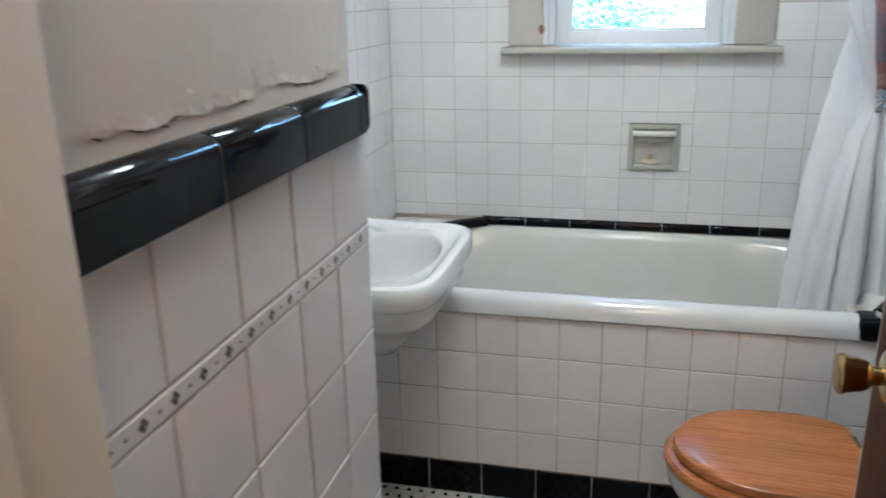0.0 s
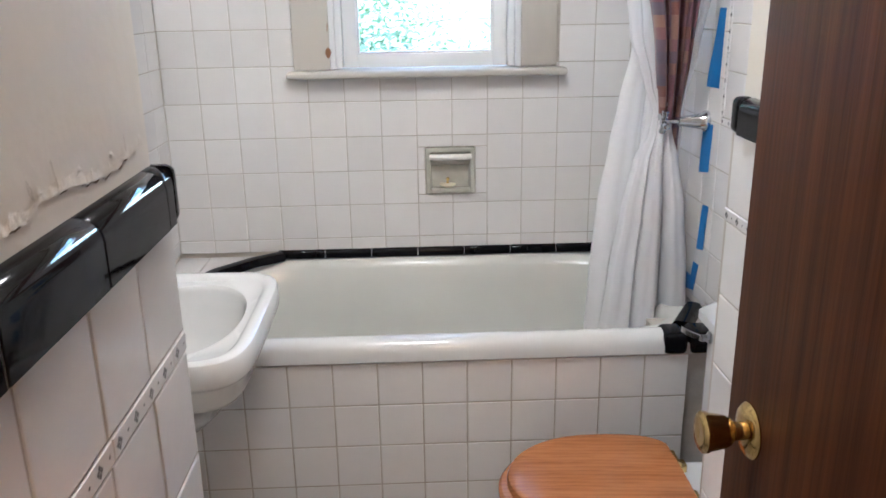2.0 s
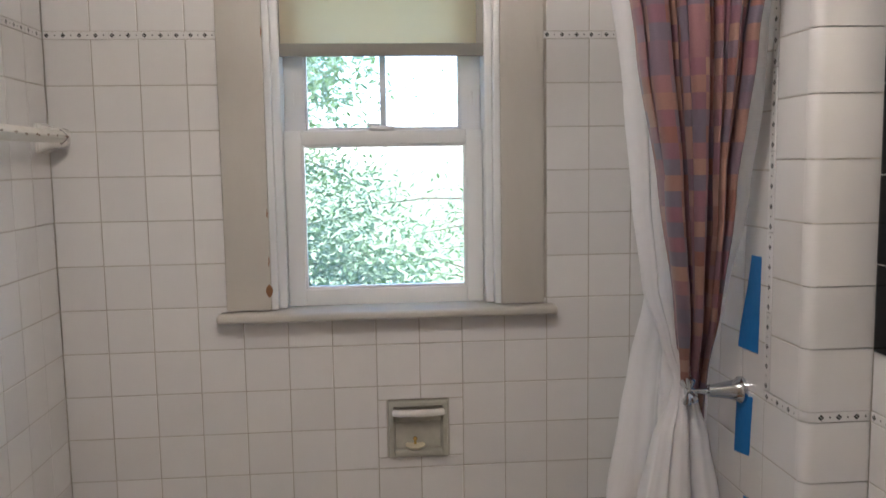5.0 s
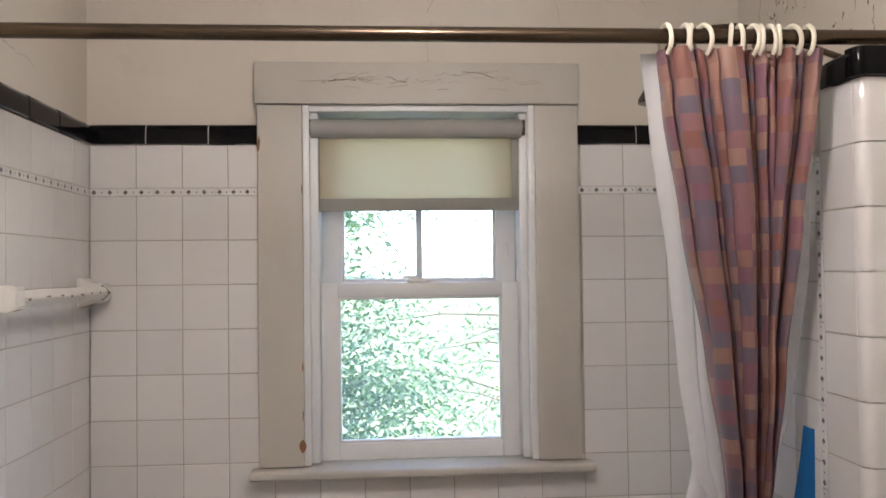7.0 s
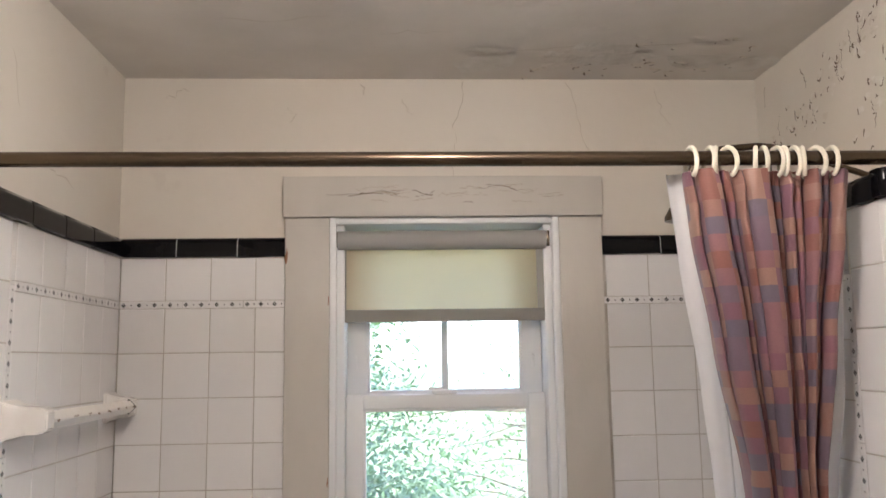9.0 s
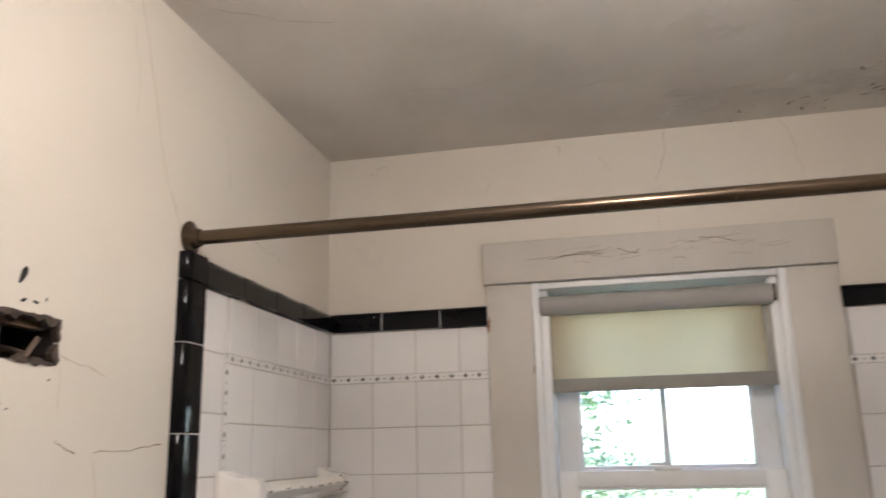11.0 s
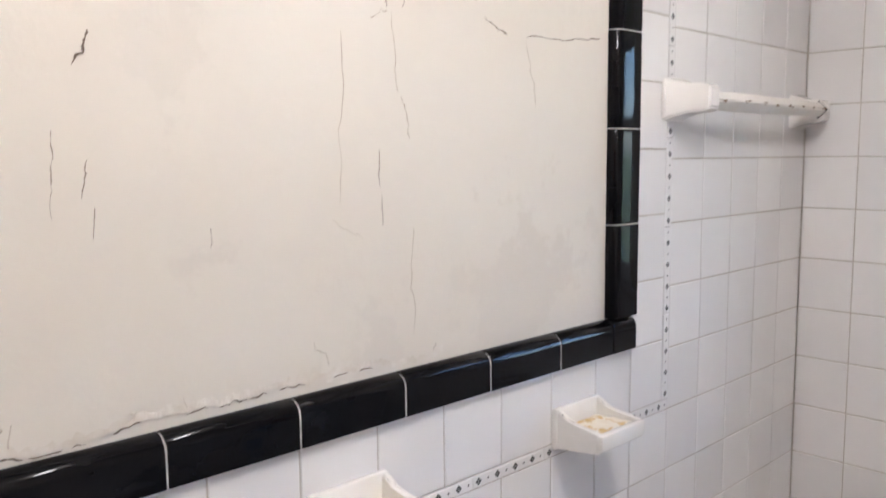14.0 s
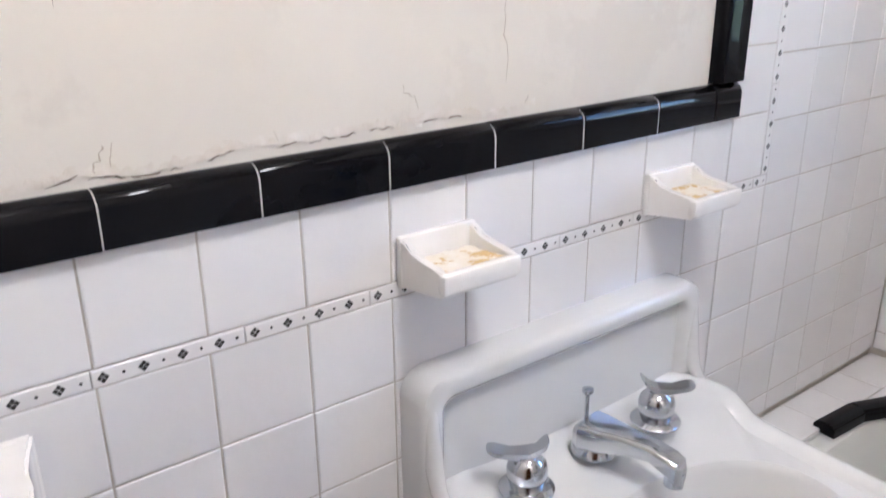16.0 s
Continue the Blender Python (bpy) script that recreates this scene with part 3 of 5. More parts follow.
cracks(ceiling, HAIR, [((-0.45, -2.52), (-0.2, -2.5)), ((-0.1, -2.6), (0.05, -2.58)), ((0.2, -2.70), (0.75, -2.62)), ((-0.7, -2.1), (-0.5, -2.2))], *CW, width=0.0016)
# torn paint along the caps
def torn(parent, u, v, origin, a0, a1, b, n):
    """A ragged lifted edge of paint above a run of caps, with chips and short cracks rising from it."""
    uu, vv, o = Vector(u), Vector(v), Vector(origin)
    nn = uu.cross(vv)
    bm, shade_line = bmesh.new(), bmesh.new()
    m = int((a1 - a0) / 0.004)
    rise, rows, edge = 0.006, [], []
    for k in range(m + 1):
        a = a0 + (a1 - a0) * k / m
        rise = min(0.012, max(0.002, rise + RNG.gauss(0, 0.0014)))
        edge.append((a, b + rise))
        lift = 0.0011 + 0.0018 * max(0, noise.noise((a * 26, b, 3.0)))
        rows.append([bm.verts.new(o + uu * a + vv * (b + rise) + nn * lift), bm.verts.new(o + uu * a + vv * (b + rise + 0.005 + 0.006 * RNG.random()) + nn * 0.0009)])
    for r0, r1 in zip(rows, rows[1:]):
        bm.faces.new((r0[0], r1[0], r1[1], r0[1]))
    part("lifted_paint", bm, FLAKE, parent, smooth=False)
    # Broken dark strokes below the edge draw the lifted paint's shadow.
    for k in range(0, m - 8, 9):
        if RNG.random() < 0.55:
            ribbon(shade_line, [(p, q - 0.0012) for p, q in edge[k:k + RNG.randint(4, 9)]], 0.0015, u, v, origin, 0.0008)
    part("paint_shadow", shade_line, CRACK_AND_SHADE, parent, smooth=False)
    flakes(parent, [(RNG.uniform(a0, a1), b + RNG.uniform(0.004, 0.022), RNG.uniform(0.12, 0.35)) for _ in range(n // 2)], u, v, origin, size=0.012)
    cracks(parent, HAIR, [((x, b + 0.014), (x + RNG.uniform(-0.008, 0.008), b + RNG.uniform(0.022, 0.045))) for x in (RNG.uniform(a0, a1) for _ in range(n // 2))], u, v, origin, width=0.0009, wander=0.0012)


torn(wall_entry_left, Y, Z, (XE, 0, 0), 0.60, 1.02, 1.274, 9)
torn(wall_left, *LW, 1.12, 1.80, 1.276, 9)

# window: casing, stool, frame, two sashes and glass
window = thing("window_1", (0.058, 2.90, WZ0), "white vinyl double-hung window in worn cream wooden trim", "window", kind="structure")
bm = bmesh.new()
for x0, x1 in ((-0.348, W0), (W1, 0.457)):
    box(bm, x0, x1, 2.872, 2.8965, 1.188, 2.082, 0.003)
part("side_casing", bm, TRIMPAINT, window, "cream paint, chipped at the inner edge")
part("head_casing", solid(-0.354, 0.461, 2.866, 2.8965, 2.084, 2.188, 0.003), TRIMPAINT, window, "cream paint with cracked and peeled patches")
part("stool", solid(-0.369, 0.486, 2.835, 2.96, 1.162, 1.184, 0.008, 4), TRIMPAINT, window)
for x0, x1 in ((W0, W0 + 0.016), (W1 - 0.016, W1)):
    part("jamb", solid(x0, x1, 2.880, 3.05, 1.187, WZ1, 0.002), VINYL, window)
part("head_jamb", solid(W0, W1, 2.885, 3.05, WZ1 - 0.016, WZ1, 0.002), VINYL, window)
for x0 in (W0 + 0.016, W1 - 0.036):
    part("stop", solid(x0, x0 + 0.020, 2.905, 2.93, 1.187, WZ1 - 0.016, 0.003), VINYL, window)


for x0, x1 in ((W0 + 0.0165, -0.2005), (0.3105, W1 - 0.0165)):
    part("jamb_track", solid(x0, x1, 2.9305, 3.04, 1.187, WZ1 - 0.017, 0.002), VINYL, window)


def sash(name, x0, x1, y0, y1, z0, z1, stile, top, foot, muntin):
    bm = bmesh.new()
    box(bm, x0, x0 + stile, y0, y1, z0, z1, 0.003)
    box(bm, x1 - stile, x1, y0, y1, z0, z1, 0.003)
    box(bm, x0 + stile, x1 - stile, y0, y1, z0, z0 + foot, 0.003)
    box(bm, x0 + stile, x1 - stile, y0, y1, z1 - top, z1, 0.003)
    s = part(name, bm, VINYL, window)
    if muntin:
        part("muntin", solid((x0 + x1) / 2 - 0.008, (x0 + x1) / 2 + 0.008, y1 - 0.015, y1 - 0.005, z0 + foot, z1 - top), VINYL, s)
    bead = bmesh.new()
    for b in ((x0 + stile, x0 + stile + 0.007, z0 + foot, z1 - top), (x1 - stile - 0.007, x1 - stile, z0 + foot, z1 - top),
              (x0 + stile + 0.007, x1 - stile - 0.007, z0 + foot, z0 + foot + 0.007), (x0 + stile + 0.007, x1 - stile - 0.007, z1 - top - 0.007, z1 - top)):
        box(bead, b[0], b[1], y0 + 0.006, y1 - 0.006, b[2], b[3], 0.002)
    part("glazing_bead", bead, VINYL, s)
    pane = part("pane", solid(x0 + stile - 0.002, x1 - stile + 0.002, (y0 + y1) / 2 - 0.002, (y0 + y1) / 2 + 0.002, z0 + foot - 0.002, z1 - top + 0.002), GLASS, s)
    pane.visible_shadow = False
    return s


low = sash("lower_sash", -0.199, 0.309, 2.935, 2.965, 1.186, 1.636, 0.043, 0.036, 0.042, False)
high = sash("upper_sash", -0.199, 0.309, 2.972, 3.0, 1.604, 2.066, 0.052, 0.04, 0.035, True)
bm = solid(0.020, 0.082, 2.925, 2.95, 1.636, 1.647, 0.003)
part("latch", bm, VINYL, low)
part("latch_lever", solid(0.010, 0.046, 2.928, 2.938, 1.6472, 1.6535, 0.002), VINYL, low)
for x0 in (-0.180, 0.282):
    part("tilt_latch", solid(x0, x0 + 0.007, 2.9695, 2.9722, 1.70, 1.735, 0.001), VINYL, high)
bm = bmesh.new()
for z in (1.30, 1.42, 1.86):
    ribbon(bm, [(W0 - RNG.uniform(0.001, 0.004), z + j * 0.006) for j in range(5)], 0.004, X, Z, (0, 2.8718, 0), 0.0003)
ribbon(bm, [(W0 - 0.004, 1.222 + j * 0.008) for j in range(5)], 0.016, X, Z, (0, 2.8718, 0), 0.0003)
for a, z in ((-0.345, 1.985), (-0.343, 2.0)):
    ribbon(bm, [(a, z - 0.02 + j * 0.006) for j in range(5)], 0.007, X, Z, (0, 2.8718, 0), 0.0003)
part("bare_wood_chip", bm, LATH, window, smooth=False)
cracks(window, CRACK_AND_SHADE, [((-0.245, 2.14), (-0.05, 2.15)), ((-0.19, 2.135), (-0.1, 2.142)), ((-0.12, 2.15), (-0.06, 2.14)), ((-0.02, 2.135), (0.03, 2.15)), ((-0.03, 2.15), (0.025, 2.14)),
                       ((0.14, 2.155), (0.2, 2.165)), ((0.16, 2.165), (0.25, 2.15)), ((0.1, 2.12), (0.13, 2.115))], X, Z, (0, 2.866, 0), width=0.0018, wander=0.005)
cracks(window, SEAM, [((a, b), (a + RNG.uniform(0.02, 0.06), b + RNG.uniform(-0.007, 0.007))) for a, b in ((RNG.choice((-0.20, -0.10, -0.06, 0.06, 0.09, 0.22, 0.27)) + RNG.uniform(-0.04, 0.04), 2.14 + RNG.uniform(-0.018, 0.024)) for _ in range(26))], X, Z, (0, 2.866, 0), width=0.0013, wander=0.004)

shade = thing("roller_shade", (0.058, 2.915, 2.02), "half-drawn grey-beige fabric roller shade in the window", "window shade")
part("roller", lathe(bmesh.new(), [(0.0, 0), (0.0245, 0.0005), (0.0245, 0.535), (0.0, 0.5355)], (-0.219, 2.908, 2.028), "x"), material("shade_roll", (0.36, 0.35, 0.33), 0.8, bump=0.1), shade)
part("fabric", solid(-0.217, 0.312, 2.9185, 2.9195, 1.82, 2.03), SHADE, shade, "translucent fabric lit by the window")
part("hem_bar", solid(-0.217, 0.312, 2.914, 2.924, 1.819, 1.851, 0.003), material("shade_hem", (0.33, 0.32, 0.29), 0.8, bump=0.1), shade)
for x0 in (-0.217, 0.293):
    part("side_hem", solid(x0, x0 + 0.019, 2.917, 2.921, 1.85, 2.01), material("shade_edge", (0.36, 0.35, 0.31), 0.8, bump=0.1), shade)
for x in (-0.2205, 0.322):
    part("bracket", solid(x - 0.004, x + 0.004, 2.895, 2.93, 2.01, 2.05, 0.002), RODMAT, shade)

# ---- tub, apron and the tiled ledge ----
def rrect(cx, cy, hx, hy, z, p, n=72):
    """A rounded rectangle (superellipse of power p) round a centre."""
    out = []
    for k in range(n):
        a = 2 * math.pi * k / n
        c, s = math.cos(a), math.sin(a)
        r = (abs(c / hx) ** p + abs(s / hy) ** p) ** (-1 / p)
        out.append(Vector((cx + r * c, cy + r * s, z)))
    return out


tub = thing("bathtub", (0.0, 2.5, 0.0), "cream enamelled built-in bathtub behind a tiled apron", "bathtub")
bm = bmesh.new()
C = (0.03, 2.535)
loops = [rrect(*C, 0.79, 0.355, 0.572, 14), rrect(*C, 0.70, 0.345, 0.580, 8), rrect(*C, 0.672, 0.330, 0.583, 6), rrect(*C, 0.655, 0.318, 0.578, 5.5), rrect(*C, 0.640, 0.305, 0.555, 5),
         rrect(*C, 0.61, 0.285, 0.40, 4.4), rrect(*C, 0.57, 0.255, 0.25, 4), rrect(*C, 0.50, 0.21, 0.205, 3.5), rrect(*C, 0.2, 0.1, 0.20, 3)]
part("basin", loft(bm, loops, False, True), ENAMEL, tub, "cream enamel inside")
bm = bmesh.new()
prof = [(2.200, 0.560), (2.203, 0.585)] + arc((2.166, 0.572), 0.036, 30, 150, 8, lambda a, b: (a, b)) + [(2.129, 0.575), (2.128, 0.556), (2.135, 0.5505), (2.19, 0.5505)]
loft(bm, [[Vector((x, a, b)) for a, b in prof] for x in (-0.755, -0.3, 0.2, 0.61)], True, True)
part("front_rim", bm, PORCELAIN, tub, "white rolled front rim")

apron = structure("tub_apron", solid(XL, XA + 0.1, 2.145, 2.19, 0, 0.55), GROUT, "white tiled front of the bathtub with black base", "tub apron")
lay(apron, (0, 2.145, 0), X, Z, [-0.757] + [-0.640 + 0.1095 * k for k in range(13)], [0.100, 0.212, 0.3245, 0.437, 0.5495], gap=0.0032)
lay(apron, (0, 2.143, 0), X, Z, [-0.755 + 0.152 * k for k in range(11)], [0.0, 0.099], mat=BLACK)

def plate(outline, z0, z1):
    bm = bmesh.new()
    return loft(bm, [[Vector((a, b, z)) for a, b in outline] for z in (z0, z1)], False, True)


edge = [(-0.660, 2.20), (-0.660, 2.50), (-0.648, 2.60), (-0.603, 2.71), (-0.505, 2.815), (-0.440, 2.865)]
ledge = structure("tub_ledge", plate([(XL, 2.20)] + edge + [(-0.440, YB), (XL, YB)], 0.50, 0.583), ENAMEL, "white tiled corner ledge at the tub end", "ledge")
lay(ledge, (0, 0, 0.583), X, Y, [-0.757, -0.662], [2.20, 2.30, 2.41, 2.52, 2.63, 2.74, 2.886])
part("tile", plate([(-0.660, 2.60), (-0.648, 2.615), (-0.603, 2.72), (-0.555, 2.775), (-0.555, 2.886), (-0.660, 2.886)], 0.583, 0.592), TILE, ledge, smooth=False)
part("tile", plate([(-0.553, 2.778), (-0.505, 2.825), (-0.445, 2.866), (-0.445, 2.886), (-0.553, 2.886)], 0.583, 0.592), TILE, ledge, smooth=False)


def trim_run(parent, pts, z, w=0.044, h=0.026):
    """Black rounded trim pieces laid flat along a line of points."""
    for (a, b), (c, d) in zip(pts, pts[1:]):
        p, q = Vector((a, b, z)), Vector((c, d, z))
        dr = (q - p).normalized()
        s = Vector((-dr.y, dr.x, 0))
        q, p = q - dr * 0.001, p + dr * 0.001
        sec = [(-w / 2, 0), (-w / 2, h * 0.6), (-w * 0.36, h * 0.92), (-w * 0.15, h), (w * 0.15, h), (w * 0.36, h * 0.92), (w / 2, h * 0.6), (w / 2, 0)]
        bm = bmesh.new()
        loft(bm, [[e + s * y + Vector((0, 0, zz)) for y, zz in sec] for e in (p, q)], True, True)
        part("black_tile", bm, BLACK, parent)


trim_run(ledge, [(-0.655, 2.49), (-0.648, 2.60), (-0.603, 2.71), (-0.505, 2.815), (-0.425, 2.868)], 0.585)
run(wall_back, (0, YB, 0), X, Z, -0.44, 0.763, 0.582, "cap", 0.152, 0.030)
corner = structure("tub_corner", solid(0.61, XA, 2.13, 2.30, 0.5505, 0.580, 0.004), GROUT, "tiled corner of the tub with black trim", "ledge")
part("black_tile", solid(0.607, 0.668, 2.122, 2.205, 0.5515, 0.608, 0.016, 4), BLACK, corner)
part("black_tile", solid(0.670, 0.755, 2.122, 2.205, 0.5515, 0.608, 0.016, 4), BLACK, corner)
trim_run(corner, [(0.672, 2.205), (0.705, 2.262), (0.748, 2.335)], 0.580, 0.046, 0.028)

# ---- wall tiles ----
ROWS = [0.605, 0.648] + [0.648 + 0.110 * k for k in range(1, 12)]  # up to 1.858
UP = [1.876, 1.984]
SOAP = (0.046, 0.206, 0.787, 0.941)
win_holes = [(-0.348, 0.457, 1.198, 2.2), (W0 - 0.005, W1 + 0.005, 1.172, 1.198), SOAP]
COLS = [-0.755 + 0.111 * k for k in range(14)] + [0.763]
BACK = ((0, YB, 0), X, Z)
lay(wall_back, *BACK, COLS, ROWS, win_holes)
lay(wall_back, *BACK, COLS, UP, win_holes)
for a, b, first in ((-0.755, -0.349, 0.137), (0.458, 0.763, 0.152)):
    run(wall_back, *BACK, a, b, 1.867, "dots")
    run(wall_back, *BACK, a, b, 1.985, "cap", 0.151, 0.050, first=first)

# left wall: alcove part, border strip, black upright, wainscot
AC = [2.340 + 0.1093 * k for k in range(6)]
lay(wall_left, (XL, 0, 0), Y, Z, AC, ROWS)
lay(wall_left, (XL, 0, 0), Y, Z, AC, UP)
lay(wall_left, (XL, 0, 0), Y, Z, [2.224, 2.340], [0.606, 0.648] + [0.648 + 0.11 * k for k in range(1, 5)])
lay(wall_left, (XL, 0, 0), Y, Z, [2.224, 2.322], [1.107, 1.216] + [1.216 + 0.1095 * k for k in range(1, 8)])
run(wall_left, (XL, 0, 0), Y, Z, 2.340, 2.886, 1.867, "dots")
run(wall_left, (XL, 0, 0), Z, MY, 1.108, 1.876, -2.331, "dots")
run(wall_left, (XL, 0, 0), Y, Z, 2.224, 2.886, 1.985, "cap", 0.152, 0.050)
run(wall_left, (XL, 0, 0), Z, MY, 1.275, 1.985, -2.224, "cap", 0.1505, 0.064)
piece("black_tile", cap_mesh(0.048, 0.064), wall_left, (XL, 0, 0), Z, MY, 2.010, -2.224, 0.05)
WC = [1.047, 1.130] + [1.130 + 0.1105 * k for k in range(1, 10)] + [2.222]
WR = [0.110, 0.208] + [0.208 + 0.110 * k for k in range(1, 9)]
lay(wall_left, (XL, 0, 0), Y, Z, WC, WR)
lay(wall_left, (XL, 0, 0), Y, Z, WC, [1.107, 1.219])
lay(wall_left, (XL, 0, 0), Y, Z, [1.047, 1.2, 1.35, 1.5, 1.65, 1.8, 1.95, 2.14], [0.0, 0.109], mat=BLACK)
run(wall_left, (XL, 0, 0), Y, Z, 1.085, 2.340, 1.0975, "dots")
run(wall_left, (XL, 0, 0), Y, Z, 1.112, 2.158, 1.220, "cap", 0.152, 0.054)
piece("black_tile", cap_mesh(0.064, 0.054), wall_left, (XL, 0, 0), Y, Z, 2.191, 1.220, 0.05)

# entry wall on the left
EC = [0.547, 0.629, 0.738, 0.845, 0.944, 1.046]
lay(wall_entry_left, (XE, 0, 0), Y, Z, EC, WR, gap=0.003)
lay(wall_entry_left, (XE, 0, 0), Y, Z, EC, [1.107, 1.212], gap=0.003)
lay(wall_entry_left, (XE, 0, 0), Y, Z, [0.547, 0.72, 0.87, 1.046], [0.0, 0.109], mat=BLACK)
run(wall_entry_left, (XE, 0, 0), Y, Z, 0.547, 1.046, 1.0975, "dots")
run(wall_entry_left, (XE, 0, 0), Y, Z, 0.547, 1.032, 1.2135, "cap", 0.1465, 0.052, first=0.170)
bm = bmesh.new()
box(bm, XE - 0.015, XE + 0.0195, 1.033, 1.043, 1.2135, 1.2655, 0.008, 3)
part("black_tile", bm, BLACK, wall_entry_left)

# entry wall on the right, nook and toilet wall
RC = steps(0.56, 1.443, 0.1095)
lay(wall_entry_right, (XR, 0, 0), MY, Z, sorted(-c for c in RC), WR)
lay(wall_entry_right, (XR, 0, 0), MY, Z, sorted(-c for c in RC), [1.107, 1.214])
run(wall_entry_right, (XR, 0, 0), MY, Z, -1.443, -0.56, 1.0975, "dots")
run(wall_entry_right, (XR, 0, 0), MY, Z, -1.405, -0.56, 1.2155, "cap", 0.152, 0.050)
part("black_tile", solid(XR - 0.018, XR + 0.012, 1.407, 1.437, 1.2155, 1.2655, 0.009, 3), BLACK, wall_entry_right)
NC = steps(0.465, 0.884, 0.109)
lay(wall_nook, (0, 1.433, 0), MX, Z, sorted(-c for c in NC), WR)
lay(wall_nook, (0, 1.433, 0), MX, Z, sorted(-c for c in NC), [1.09, 1.214])
TC = steps(1.445, 2.149, 0.1095)
lay(wall_toilet, (XT, 0, 0), MY, Z, sorted(-c for c in TC), WR)
lay(wall_toilet, (XT, 0, 0), MY, Z, sorted(-c for c in TC), [1.107, 1.214])
run(wall_toilet, (XT, 0, 0), MY, Z, -2.149, -1.445, 1.0975, "dots")
run(wall_toilet, (XT, 0, 0), MY, Z, -2.085, -1.445, 1.2155, "cap", 0.152, 0.052)
run(wall_toilet, (XT, 0, 0), Z, Y, 1.216, 2.034, 2.085, "cap", 0.152, 0.062)

# alcove wall on the right with its rounded corner
RT = sorted(-c for c in [2.297, 2.39, 2.497, 2.605, 2.715, 2.825, 2.886])
lay(wall_alcove, (XA, 0, 0), MY, Z, RT, ROWS)
lay(wall_alcove, (XA, 0, 0), MY, Z, RT, UP)
lay(wall_alcove, (XA, 0, 0), MY, Z, [-2.297, -2.172], [0.622] + ROWS[1:6])
lay(wall_alcove, (XA, 0, 0), MY, Z, [-2.277, -2.172], [1.107] + [1.219 + 0.1095 * k for k in range(8)])
run(wall_alcove, (XA, 0, 0), MY, Z, -2.886, -2.297, 1.867, "dots")
run(wall_alcove, (XA, 0, 0), Z, Y, 1.108, 1.876, 2.287, "dots")
run(wall_alcove, (XA, 0, 0), MY, Z, -2.295, -2.172, 1.0975, "dots")
run(wall_alcove, (XA, 0, 0), MY, Z, -2.886, -2.172, 1.985, "cap", 0.152, 0.050)


def bullnose(z0, z1, mat, out, mesh_key):
    """A corner piece: the front of the alcove wall with its edge rounded into the alcove."""
    key = ("bull", round(z1 - z0, 4), mesh_key)
    if key not in MESHES:
        bm = bmesh.new()
        r = 0.020
        sec = [(0.0, 0.012), (-out, 0.012 - 0.0005)] + [(-out + r - r * math.cos(a), -out - 0.0 + r - r * math.sin(a)) for a in (radians(k) for k in (0, 18, 36, 54, 72, 90))] + [(0.112, -out), (0.1125, 0.0)]
        h = z1 - z0 - 0.0022
        loft(bm, [[Vector((x + (0.0008 if e and x < 0 else 0), y, zz)) for x, y in sec] for e, zz in ((1, -h / 2), (0, -h / 2 + 0.0012), (0, h / 2 - 0.0012), (1, h / 2))], True, True)
        MESHES[key] = finish(bm, "bullnose_tile", mat)
    ob = new("bullnose_tile", MESHES[key])
    ob.matrix_basis = pose(XA, YW, (z0 + z1) / 2, RNG.gauss(0, 0.12), RNG.gauss(0, 0.12), 0)
    ob.parent = wall_alcove


bz = [0.0, 0.11, 0.208] + [0.208 + 0.110 * k for k in range(1, 9)]
for a, b in zip(bz, bz[1:]):
    bullnose(a, b, TILE, 0.010, "w")
bz = [1.107] + [1.219 + 0.1095 * k for k in range(8)]
for a, b in zip(bz, bz[1:]):
    bullnose(a, b, TILE, 0.010, "w")
bullnose(1.088, 1.107, TILE, 0.0095, "s")
bullnose(1.985, 2.036, BLACK, 0.022, "b")
run(wall_alcove, (0, YW, 0), X, Z, 0.785, 0.884, 1.0975, "dots", 0.1)

# ---- the things by the tub ----
dish = thing("recessed_soap_dish", (0.126, 2.886, 0.787), "aged grey-white ceramic soap dish set in the wall", "soap dish")
bm = bmesh.new()
x0, x1, z0, z1, y0 = 0.048, 0.204, 0.789, 0.939, 2.874
rect = lambda i, y, k=0: [Vector((x0 + i, y, z0 + i)), Vector((x1 - i, y, z0 + i)), Vector((x1 - i, y, z1 - i - k)), Vector((x0 + i, y, z1 - i - k))]
loft(bm, [rect(0, 2.897), rect(0, y0 + 0.003), rect(0.003, y0), rect(0.013, y0), rect(0.016, y0 + 0.004), rect(0.02, 2.894)], False, True)
part("frame", bm, OLDCERAMIC, dish)
part("grip", tube(bmesh.new(), [(0.062, 2.866, 0.912), (0.08, 2.858, 0.912), (0.172, 2.858, 0.912), (0.19, 2.866, 0.912)], 0.0095), CERAMIC, dish)
part("back_ledge", solid(0.066, 0.186, 2.872, 2.893, 0.884, 0.900, 0.004), OLDCERAMIC, dish)
part("tray", solid(0.064, 0.188, 2.866, 2.893, 0.795, 0.811, 0.004), OLDCERAMIC, dish)
soap = thing("soap_cup", (0.117, 2.876, 0.811), "small cream dish with a brass knob in the soap niche", "soap")
part("cup", lathe(bmesh.new(), [(0.0, 0), (0.014, 0.001), (0.026, 0.009), (0.026, 0.012), (0.0, 0.013)], (0.117, 2.88, 0.8105)), material("cream_soap", (0.72, 0.66, 0.48), 0.5, scale=40, bump=0.1), soap)
part("knob", lathe(bmesh.new(), [(0.0, 0), (0.004, 0.0005), (0.003, 0.008), (0.006, 0.014), (0.004, 0.019), (0.0, 0.020)], (0.117, 2.88, 0.8232), n=12), BRASS, soap)

